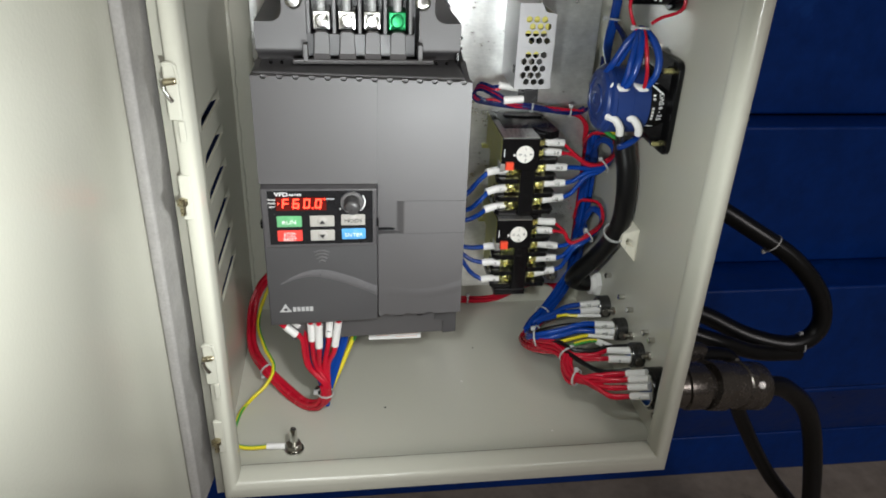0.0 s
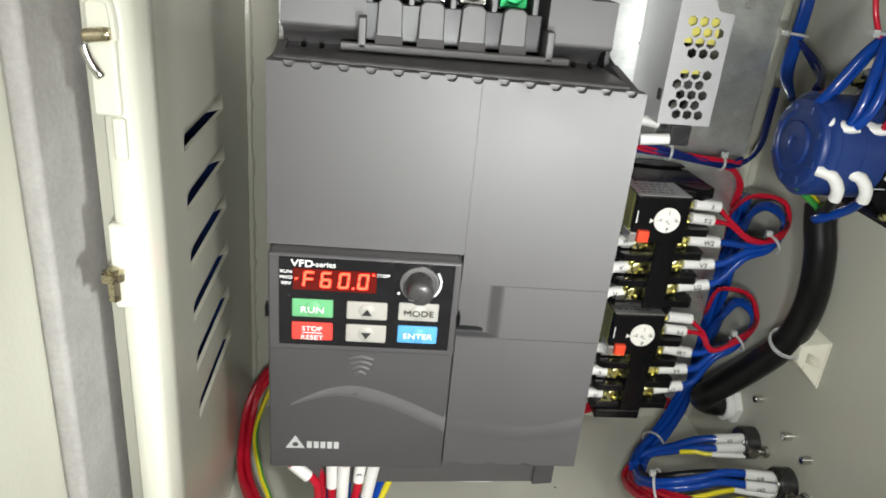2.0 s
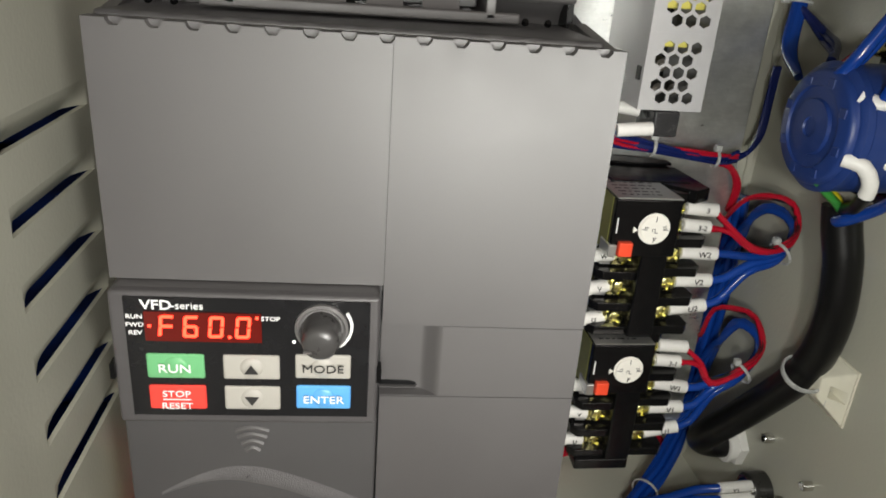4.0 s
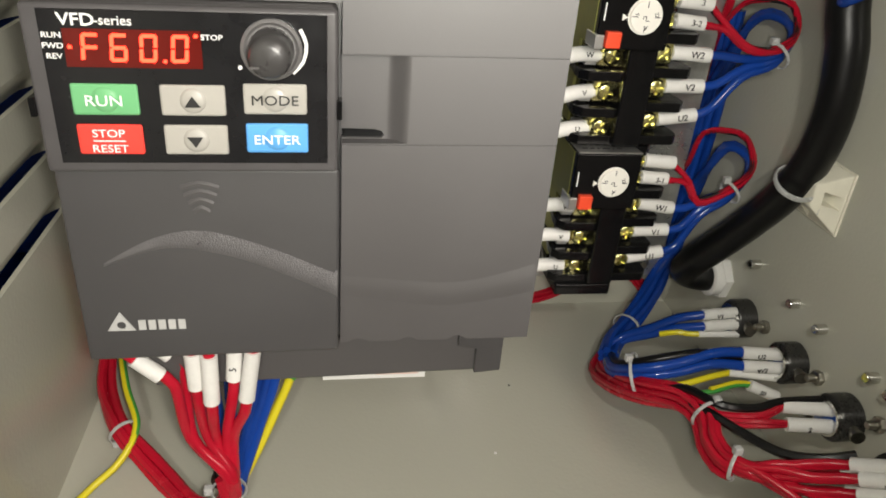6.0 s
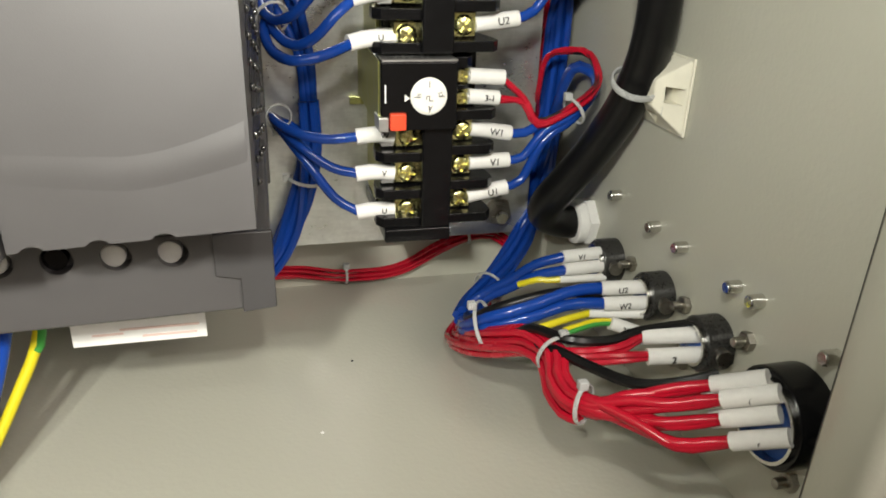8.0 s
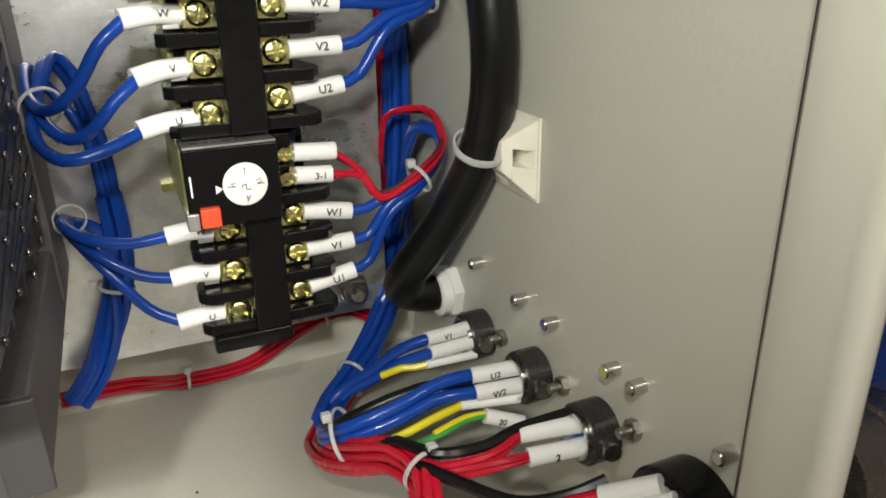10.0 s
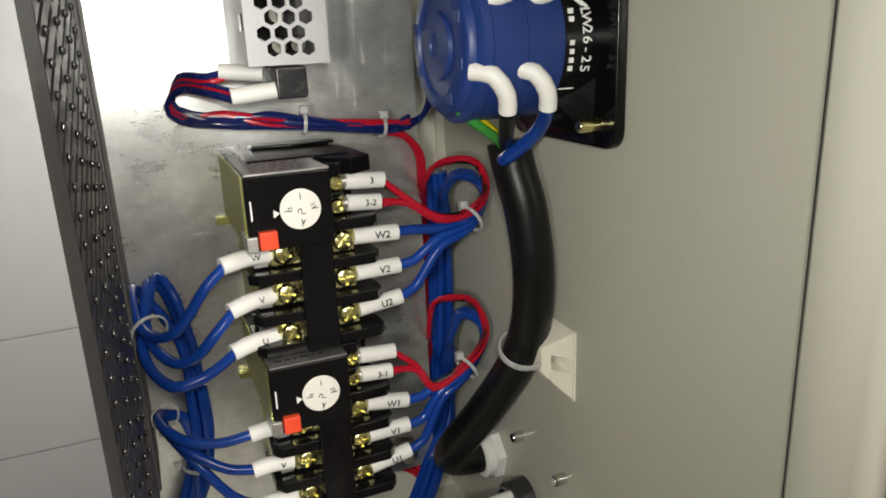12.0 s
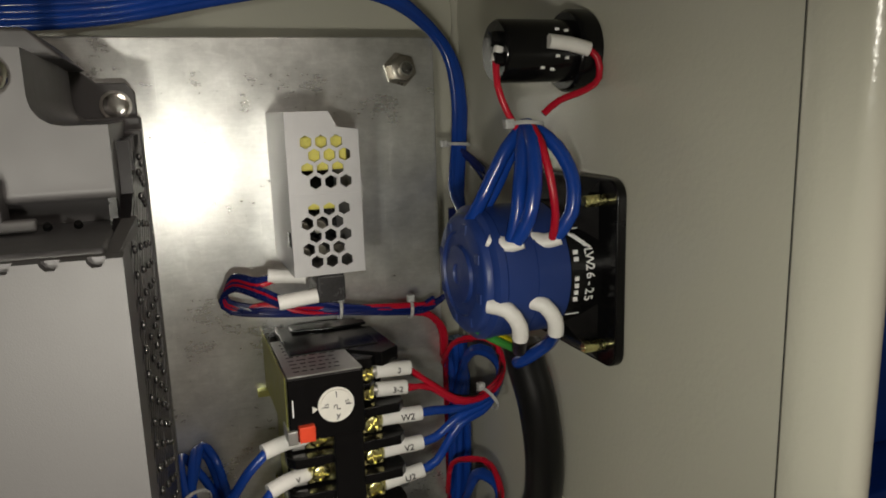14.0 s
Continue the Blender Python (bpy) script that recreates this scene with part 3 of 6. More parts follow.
    def wave(points, y):
        bm = bmesh.new()
        rows = []
        for x, z, w in points:
            rows.append([bm.verts.new((x, y + dy, z + dz)) for dy, dz in ((0.0002, w * 0.80), (-0.00005, w * 0.55), (-0.00032, w * 0.15), (-0.00052, -w * 0.20), (-0.00038, -w * 0.50), (0.0002, -w * 0.72))])
        for a, b in zip(rows, rows[1:]):
            for k in range(5):
                bm.faces.new((a[k], a[k + 1], b[k + 1], b[k]))
        return bm
    n = 26
    left = []
    for k in range(n + 1):
        u = k / n
        x = -0.046 + u * (DXM - 0.0004 + 0.046)
        z = 0.2515 + 0.0088 * math.sin(min(1, u / 0.36) * math.pi / 2) if u < 0.36 else 0.2603 - 0.0165 * (1 - math.cos((u - 0.36) / 0.64 * math.pi / 2)) ** 0.85
        left.append((x, z - 0.0006 - 0.0008 * u, 0.0008 + 0.0056 * min(1, u / 0.45)))
    part("wave_ridge", wave(left, DF - 0.0022), RIDGE, low, "raised wave across the cover", angle=80)
    # the wave runs on as a soft swelling across the right cover
    swell = bmesh.new()
    rows = []
    for k in range(n + 1):
        u = k / n
        x = DXM + 0.0012 + u * (DX1 - DXM - 0.0022)
        z = 0.2410 - 0.0050 * math.sin(u * math.pi * 0.62) + 0.0150 * max(0, u - 0.5) ** 1.3
        rows.append([swell.verts.new((x, DF + 0.00012 - 0.0006 * (0.35 + 0.65 * u) * math.cos(q * math.pi / 2) ** 2, z + q * 0.0075)) for q in (-1, -0.8, -0.6, -0.4, -0.2, 0, 0.2, 0.4, 0.6, 0.8, 1)])
    for p, q in zip(rows, rows[1:]):
        for k in range(10):
            swell.faces.new((p[k], p[k + 1], q[k + 1], q[k]))
    part("wave_ridge", swell, DRIVE, cover, angle=80)
    # finger grip arcs
    arcs = None
    for k, (w, z) in enumerate(((0.0105, 0.2765), (0.0090, 0.2740), (0.0068, 0.2714), (0.0042, 0.2688))):
        arcs = bm_tube([(-0.0165 - w / 2, DF - 0.0024, z - 0.0006), (-0.0165, DF - 0.0024, z + 0.0008), (-0.0165 + w / 2, DF - 0.0024, z - 0.0006)], 0.00085, 6, arcs)
    part("finger_grip", arcs, DRIVE, low)
    # maker's mark as plain shapes
    y = DF - 0.0026
    tri = bm_prism([(-0.0482, 0.2272), (-0.0398, 0.2272), (-0.0440, 0.2340)], "y", y, y + 0.0004)
    tri = cut(tri, bm_lathe((-0.0439, y - 0.001, 0.2292), (0, 1, 0), [(0.0014, 0), (0.0014, 0.003)], 12))
    part("emblem", tri, PRINT, low, "plain pale triangle", smooth=False)
    bars = None
    for k in range(5):
        bars = bm_box(-0.0388 + k * 0.003, -0.0366 + k * 0.003, y, y + 0.0004, 0.2274, 0.2309, bm=bars)
    part("emblem_bars", bars, PRINT, low, smooth=False)

    # keypad
    kp = part("keypad", bm_prism([(-0.0548, 0.2824), (0.0226, 0.2824), (0.0226, 0.3272), (-0.0548, 0.3272)], "y", 0.4425, 0.4545, bevel=0.002), DRIVE, d, "control keypad in a rounded grey frame")
    rim = cut(bm_prism([(-0.0546, 0.2826), (0.0224, 0.2826), (0.0224, 0.3270), (-0.0546, 0.3270)], "y", 0.4405, 0.446, bevel=0.0012),
              bm_box(-0.0503, 0.0196, 0.43, 0.45, 0.2856, 0.3257))
    part("frame", rim, RIM, kp)
    # solid black blocks stand in for the shade in the frame's two latch notches
    for x in (-0.0550, 0.0228):
        part("latch_slot", bm_box(x - 0.0007, x + 0.0007, 0.4396, 0.4440, 0.2985, 0.3035), BLACK, kp)
    part("face", bm_box(-0.0502, 0.0195, 0.4402, 0.4424, 0.2857, 0.3256), GLOSS, kp, "glossy black keypad film")
    part("display", bm_box(-0.0447, -0.0118, 0.4396, 0.4401, 0.3117, 0.3212), WINDOW, kp, "dark red display window")
    for x, on, sign in ((-0.0410, "afge", "F"), (-0.0342, "afgedc", "6"), (-0.0271, "abcdef", "0"), (-0.0195, "abcdef", "0")):
        part("digit", slanted(seven_segment(x, 0.3132, 0.0042, 0.0070, on, None), 0.3132, 0.10), LED, kp, "lit red figure " + sign, smooth=False)
    for x, z in ((-0.0213, 0.3131), (-0.0437, 0.3163), (-0.0134, 0.3196)):
        part("indicator", bm_box(x, x + 0.0008, 0.43935, 0.43955, z, z + 0.0008), LED, kp, "lit red point", smooth=False)
    words = bm_text("VFD", 0.0042, facing(-0.0411, 0.4398, 0.3232), wide=1.15, bold=0.012)
    words = bm_text("-series", 0.0034, facing(-0.0325, 0.4398, 0.3232), bm=words)
    for w, z in (("RUN", 0.3194), ("FWD", 0.3168), ("REV", 0.3142)):
        words = bm_text(w, 0.0019, facing(-0.0474, 0.4398, z), bm=words, wide=1.2, bold=0.01)
    words = bm_text("STOP", 0.0019, facing(-0.0092, 0.4398, 0.3196), bm=words, wide=1.2, bold=0.01)
    words = bm_tube([(0.0108, 0.4398, 0.3110), (0.0135, 0.4398, 0.3140), (0.0143, 0.4398, 0.3185), (0.0128, 0.4398, 0.3222)], 0.0005, 6, words)
    words = bm_lathe((-0.0026, 0.4400, 0.3122), (0, -1, 0), [(0.0006, 0), (0.0006, 0.0002)], 8, words)
    part("lettering", words, WHITE, kp, smooth=False)

    def key(x, z, mat, text, ink, size, label):
        k = part("key", bm_box(x - 0.0082, x + 0.0082, 0.4393, 0.4402, z - 0.0041, z + 0.0041, 0.0006), mat, kp, label)
        part("key_dome", bm_lathe((x, 0.4396, z), (0, -1, 0), [(0.0035, 0), (0.0033, 0.0005), (0.0026, 0.0009), (0.0013, 0.0012), (0.0001, 0.0013)], 20), mat, k)
        if text == "up" or text == "down":
            s = 1 if text == "up" else -1
            b = bm_prism([(x - 0.002, z - 0.0013 * s), (x + 0.002, z - 0.0013 * s), (x, z + 0.0016 * s)], "y", 0.4376, 0.4379)
        else:
            b = None
            lines = text.split("/")
            for i, w in enumerate(lines):
                dz = 0 if len(lines) == 1 else (0.0021 if i == 0 else -0.0021)
                b = bm_text(w, size, facing(x, 0.4378, z + dz), bm=b, wide=1.15, bold=0.0)
            if len(lines) == 2:
                b = bm_box(x - 0.004, x + 0.004, 0.4381, 0.4383, z - 0.00015, z + 0.00015, bm=b)
        part("key_text", b, ink, k, smooth=False)
    key(-0.0368, 0.3034, KEY_GREEN, "RUN", WHITE, 0.0040, "green run key")
    key(-0.0368, 0.2926, KEY_RED, "STOP/RESET", WHITE, 0.0030, "red stop and reset key")
    key(-0.0150, 0.3034, KEY_GREY, "up", INK, 0.004, "grey up key")
    key(-0.0150, 0.2926, KEY_GREY, "down", INK, 0.004, "grey down key")
    key(0.0060, 0.3040, KEY_GREY, "MODE", INK, 0.0038, "grey mode key")
    key(0.0062, 0.2932, KEY_BLUE, "ENTER", WHITE, 0.0036, "blue enter key")
    part("knob_collar", bm_lathe((0.0055, 0.4402, 0.3170), (0, -1, 0), [(0.0078, 0), (0.0078, 0.0012), (0.0070, 0.0018), (0.0062, 0.0008)], 36), COLLAR, kp)
    knob = part("knob", bm_lathe((0.0055, 0.4400, 0.3170), (0, -1, 0), [(0.0058, 0), (0.0055, 0.0078), (0.0051, 0.0094), (0.0042, 0.0103), (0.0026, 0.0108), (0.0001, 0.0110)], 36), KNOB, kp, "dark grey speed knob")
    part("knob_line", bm_box(0.0008, 0.0030, 0.4287, 0.4300, 0.3148, 0.3152), COLLAR, knob)

    # upper terminal housing, set back behind a dark shelf, with a rounded fold along its foot
    part("shelf", bm_prism([(0.4545, 0.3985), (0.4850, 0.4025), (0.4850, 0.398), (0.4545, 0.396)], "x", DX0 + 0.002, DX1 - 0.006), DRIVE_LO, d)
    part("shelf_end", bm_prism([(0.4545, 0.3995), (0.4545, 0.4005), (0.476, 0.4040), (0.476, 0.3995)], "x", DX1 - 0.0048, DX1 - 0.0012), DRIVE, d)
    part("shelf_end", bm_prism([(0.4545, 0.3995), (0.4545, 0.4005), (0.476, 0.4040), (0.476, 0.3995)], "x", DX0 + 0.0012, DX0 + 0.0048), DRIVE, d)
    x0, x1, HY = -0.0535, 0.0803, 0.4740
    fold = [(HY, 0.4480), (HY, 0.4150)]
    for k in range(7):
        a = math.radians(-10 + k * 26)
        fold.append((HY + 0.0020 - math.cos(a) * 0.0026, 0.4118 - math.sin(a) * 0.0026))
    fold += [(HY + 0.009, 0.4060), (HY + 0.010, 0.4025), (PY - 0.022, 0.4025), (PY - 0.022, 0.4480)]
    shoulder = bm_prism(fold, "x", x0, x1)
    shoulder = cut(shoulder, bm_box(-0.0205, 0.0525, 0.45, 0.505, 0.4000, 0.47))
    for a, b in ((0.0625, 0.0950), (-0.0700, -0.0358)):
        shoulder = cut(shoulder, bm_box(a, b, 0.45, 0.600, 0.4285, 0.475, 0.0075, 4))
    up = part("terminal_housing", shoulder, DRIVE, d, "set-back terminal housing at the drive's top")
    part("terminal_floor", bm_box(-0.0203, 0.0523, 0.5005, 0.5045, 0.4030, 0.4480), DRIVE_LO, up)
    part("cross_bar", bm_box(-0.0300, 0.0620, HY - 0.0070, HY - 0.0040, 0.4030, 0.4062, 0.0008), DRIVE, up)
    for x in (-0.0215, 0.0530):
        part("bar_end", bm_box(x - 0.0016, x + 0.0016, HY - 0.0070, HY + 0.004, 0.4040, 0.4160, 0.0006), DRIVE, up)
    for k in range(4):
        x = -0.0110 + k * 0.0165
        part("guard", bm_prism([(x - 0.0052, 0.4085), (x + 0.0052, 0.4085), (x + 0.0048, 0.4215), (x + 0.003, 0.4232), (x - 0.003, 0.4232), (x - 0.0048, 0.4215)], "y", HY - 0.0030, HY + 0.0020, bevel=0.0006), DRIVE, up)
        part("guard_foot", bm_prism([(HY - 0.0030, 0.4092), (HY - 0.0055, 0.4060), (HY - 0.002, 0.4055)], "x", x - 0.0054, x + 0.0054), DRIVE, up)
        mat = SCREW_GREEN if k == 3 else STEEL
        t = part("terminal", bm_box(x - 0.0058, x + 0.0058, HY + 0.006, 0.4995, 0.4225, 0.4345, 0.0008), mat, up, "green terminal" if k == 3 else "")
        part("terminal_screw", bm_lathe((x, HY + 0.006, 0.4285), (0, -1, 0), [(0.0045, 0), (0.0045, 0.0018), (0.003, 0.0026)], 16), mat, t)
        part("ferrule", bm_tube([(x, HY + 0.007, 0.4350), (x, HY + 0.007, 0.447), (x, 0.488, 0.470)], 0.0027, 10), NYLON, up)
    part("guard_bar", bm_box(-0.0225, 0.0500, HY + 0.0006, HY + 0.0040, 0.4065, 0.4212, 0.0006), VENT, up)
    for k in range(5):
        x = -0.0192 + k * 0.0165
        part("barrier", bm_box(x - 0.0012, x + 0.0012, HY + 0.001, 0.5, 0.410, 0.446, 0.0004), DRIVE_LO, up)
    for x in (-0.0280, 0.0545):
        part("cover_screw", bm_lathe((x, HY, 0.4415), (0, -1, 0), [(0.0055, 0), (0.005, 0.002), (0.003, 0.003)], 16), STEEL, up)
    for x in (-0.0440, -0.0370, 0.0640, 0.0710):
        part("rivet", bm_lathe((x, HY - 0.0045, 0.4035), (0, -0.7, 0.7), [(0.0012, 0), (0.0009, 0.0012), (0.0001, 0.0015)], 8), BLACK, up)
    part("top_cover", bm_prism([(x0 + 0.012, 0.4480), (x1 - 0.012, 0.4480), (x1 - 0.022, 0.4575), (x0 + 0.022, 0.4575)], "y", 0.520, PY - 0.012, bevel=0.0015), DRIVE_LO, up)
    # mounting ears
    for x, s in ((0.0775, 1), (-0.0507, -1)):
        pts = [(-0.0095, 0.424), (0.0075, 0.424), (0.0075, 0.440), (0.0045, 0.4435), (-0.006, 0.4435), (-0.024, 0.4575), (-0.050, 0.4575), (-0.050, 0.440), (-0.020, 0.436)]
        ear = part("mounting_ear", bm_prism([(x + s * a, b) for a, b in pts], "y", 0.5930, PY - 0.0004, bevel=0.0006), DRIVE_LO, d)
        part("ear_screw", bm_lathe((x, 0.593, 0.4345), (0, -1, 0), [(0.0062, 0), (0.0062, 0.0008), (0.005, 0.0008), (0.0046, 0.0024), (0.003, 0.003)], 18), STEEL, ear)
    # terminal tray under the drive with its row of knock-outs
    tray = bm_prism([(-0.045, 0.2165), (0.0852, 0.2165), (0.0852, 0.1910), (0.075, 0.1895), (-0.043, 0.1865)], "y", 0.468, PY - 0.022, bevel=0.0012)
    for k in range(7):
        x = 0.057 - k * 0.0158
        tray = cut(tray, bm_lathe((x, 0.46, 0.2105), (0, 1, 0), [(0.0045, 0), (0.0045, 0.014)], 20))
    tr = part("terminal_tray", tray, DRIVE, d, "lower terminal tray with round knock-outs")
    for k in range(7):
        x = 0.057 - k * 0.0158
        part("terminal_tag", bm_lathe((x - 0.0012, 0.4735, 0.2098), (0, -1, 0), [(0.0036, 0), (0.0036, 0.0030), (0.0030, 0.0034)], 14), BLACK if k == 2 else SLEEVE, tr)
    part("tray_corner", bm_prism([(0.0685, 0.2165), (0.0860, 0.2165), (0.0860, 0.1905), (0.0757, 0.1895), (0.0757, 0.2010), (0.0685, 0.2025)], "y", 0.4662, 0.4685, bevel=0.0005), DRIVE_LO, tr)
    part("rating_label", bm_box(0.0176, 0.0612, 0.4936, 0.4941, 0.1665, 0.1890), PAPER, tr, "white paper rating label", smooth=False)
    marks = None
    for x, w, z in ((0.046, 0.026, 0.1720), (0.049, 0.018, 0.1690), (0.029, 0.010, 0.1705)):
        marks = bm_box(x - w / 2, x + w / 2, 0.4933, 0.4935, z - 0.0004, z + 0.0004, bm=marks)
    part("label_print", marks, PINK, tr, smooth=False)
    return d


def fit_to_view(drive):
    """Pulls the drive towards a viewpoint, most at its right and front, to fit the camera's view."""
    apex = Vector((0.02, 0.20, 0.41))
    seat = ("terminal_housing", "mounting_ear", "terminal_tray", "heat_sink")
    for ob in drive.children_recursive:
        top = ob
        while top.parent is not drive:
            top = top.parent
        if top.name.split(".")[0] in seat:
            continue
        low = 0.4740 if top.name.startswith("shelf") else 0.5680
        for v in ob.data.vertices:
            c = v.co
            w = min(1.0, max(0.0, (low - c.y) / (low - 0.4545)))
            if top.name.startswith("vent") and c.z > 0.4012:
                w = 0.0
            g = (c.x - DX0) / (DX1 - DX0)
            if c.x > 0.05:
                c.x -= 0.0015 * (1 - w)
            v.co = apex + (c - apex) * (1 - 0.0175 * g * w / (c.y - apex.y))


fit_to_view(inverter())


# ---- thermal overload relays ----
def relay():
    r = thing("overload_relay", (0.150, PY, 0.256), "black thermal overload relay with white dial and brass screws", "relay", "relays on the mounting plate")
    part("base", bm_box(0.1345, 0.1745, 0.562, PY - 0.0005, 0.2550, 0.3285, 0.001), BLACK, r)
    part("core", bm_box(0.1475, 0.1605, 0.543, 0.562, 0.2550, 0.3040, 0.001), BLACK, r)
    head = part("head", bm_box(0.1292, 0.1602, 0.5372, 0.562, 0.3000, 0.3272, 0.0008), BLACK, r)
    part("side_shell", bm_box(0.1288, 0.1296, 0.5410, PY - 0.001, 0.3005, 0.3268), OLIVE, r, "yellow zinc-plated side plate")
    part("side_shell", bm_box(0.1330, 0.1344, 0.5680, PY - 0.001, 0.2560, 0.3000), OLIVE, r)
    part("rail_clip", bm_box(0.1245, 0.1345, 0.601, PY - 0.0005, 0.2965, 0.2995), OLIVE, r, "olive mounting clip")
    part("rating_plate", bm_prism([(0.1300, 0.5380), (0.1600, 0.5380), (0.1570, 0.5860), (0.1300, 0.5860)], "z", 0.3272, 0.3278), SHEET, r, "silver rating plate")
    marks = None
    rnd = random.Random(9)
    for k in range(9):
        y, x = 0.5425 + k * 0.0045, 0.133
        while x < 0.153:
            w = 0.001 + rnd.random() * 0.003
            marks = bm_box(x, x + w, y, y + 0.0012, 0.32772, 0.32782, bm=marks)
            x += w + 0.0012
    part("plate_print", marks, INK, r, smooth=False)
    dial = part("dial", bm_lathe((0.1483, 0.5372, 0.3138), (0, -1, 0), [(0.0074, 0), (0.0074, 0.0003), (0.0066, 0.0003), (0.0066, 0.0012), (0.0063, 0.0014)], 28), DIAL, r, "round white setting dial")
    b = None
    for a in range(4):
        t = a * math.pi / 2
        cx, cz = 0.1483 + math.cos(t) * 0.0049, 0.3138 + math.sin(t) * 0.0049
        dx, dz = abs(math.cos(t)) * 0.0011 + 0.00015, abs(math.sin(t)) * 0.0011 + 0.00015
        b = bm_box(cx - dx, cx + dx, 0.53565, 0.5358, cz - dz, cz + dz, bm=b)
    b = bm_text("A", 0.0026, facing(0.1487, 0.5357, 0.3094, 180), bm=b)
    b = bm_text("15", 0.0022, facing(0.1443, 0.5357, 0.3142, 90), bm=b)
    b = bm_text("22", 0.0022, facing(0.1526, 0.5357, 0.3148, -70), bm=b)
    for x0, x1, z0, z1 in ((0.1470, 0.1473, 0.3128, 0.3140), (0.1473, 0.1482, 0.3139, 0.3142), (0.1482, 0.1485, 0.3122, 0.3142), (0.1485, 0.1498, 0.3121, 0.3124)):
        b = bm_box(x0, x1, 0.53565, 0.5358, z0, z1, bm=b)
    part("dial_marks", b, INK, dial, smooth=False)
    part("pointer", bm_prism([(0.1386, 0.3146), (0.1386, 0.3118), (0.1408, 0.3132)], "y", 0.5366, 0.5371), DIAL, r, smooth=False)
    part("trip_slot", bm_box(0.1307, 0.1312, 0.5366, 0.5371, 0.3115, 0.3185), WHITE, r, smooth=False)
    part("reset_button", bm_box(0.1326, 0.1390, 0.5345, 0.5385, 0.3008, 0.3075, 0.0005), ORANGE, r, "orange reset button")
    part("reset_tab", bm_box(0.1282, 0.1322, 0.536, 0.548, 0.3000, 0.3058, 0.0004), SHEET, r)

    def terminal(x, z, side, small=False):
        w, h = (0.0036, 0.0036) if small else (0.0052, 0.0050)
        t = part("terminal", bm_box(x - w, x + w, 0.5525, 0.562, z - h, z + h, 0.0006), BRASS, r, "brass clamp terminal")
        s = 0.0031 if small else 0.0041
        head_bm = bm_lathe((x, 0.5525, z), (0, -1, 0), [(s, 0), (s, 0.0018), (s * 0.8, 0.0027), (0.0001, 0.0029)], 16)
        a = 0.5 + (z * 970) % 1.2
        for q in (a, a + math.pi / 2):
            slot = bm_box(-s * 0.75, s * 0.75, 0.5490, 0.5512, -0.0005, 0.0005)
            for v in slot.verts:
                v.co = Vector((x + v.co.x * math.cos(q) - v.co.z * math.sin(q), v.co.y, z + v.co.x * math.sin(q) + v.co.z * math.cos(q)))
            head_bm = cut(head_bm, slot)
        part("terminal_screw", head_bm, BRASS, t)
    for z in (0.2960, 0.2808, 0.2652):
        terminal(0.1662, z, 1)
    for z in (0.2940, 0.2780, 0.2615):
        terminal(0.1428, z, -1)
    for z in (0.3190, 0.3098):
        terminal(0.1650, z, 1, True)

    def fin(z, x0, x1, y0=0.546, t=0.0022):
        lo, hi = (x0, x1)
        sgn = 1 if hi > 0.165 else -1
        tip = hi if sgn > 0 else lo
        root = lo if sgn > 0 else hi
        part("barrier", bm_prism([(root, 0.590), (root, y0), (tip - sgn * 0.003, y0), (tip, y0 + 0.004), (tip, y0 + 0.010), (tip - sgn * 0.006, 0.590)], "z", z - t, z + t, bevel=0.0004), BLACK, r)
    for z in (0.3035, 0.2885, 0.2730, 0.2575):
        fin(z, 0.1600, 0.1805)
    fin(0.3245, 0.1600, 0.1700, 0.549, 0.0024)
    fin(0.3145, 0.1600, 0.1690, 0.549, 0.0010)
    for z in (0.2862, 0.2698, 0.2570):
        fin(z, 0.1288, 0.1480)
        part("contact_clip", bm_box(0.1318, 0.1372, 0.5530, 0.5600, z + 0.0030, z + 0.0062, 0.0004), SHEET, r, "bright contact clip")
    return r


first = relay()
copy_thing(first, Matrix.Translation(Vector(first.location) + Vector((0.0012, 0.0012, -0.0740))))
tail = thing("relay_cover", (0.152, PY, 0.1725), "black terminal cover below the lower relay", "relay cover")
part("block", bm_box(0.1330, 0.1620, 0.545, PY - 0.0005, 0.1745, 0.1808, 0.001), BLACK, tail)
tag_top = thing("relay_top_cover", (0.153, PY, 0.3290), "black contact cover above the upper relay", "relay cover")
part("wing", bm_prism([(0.141, 0.592), (0.160, 0.589), (0.176, 0.590), (0.176, 0.596), (0.160, 0.601), (0.141, 0.601)], "z", 0.3287, 0.3300, bevel=0.0005), BLACK, tag_top)
part("flap", bm_prism([(0.160, 0.560), (0.172, 0.550), (0.181, 0.556), (0.178, 0.590), (0.160, 0.594)], "z", 0.3215, 0.3280, bevel=0.0006), BLACK, tag_top)
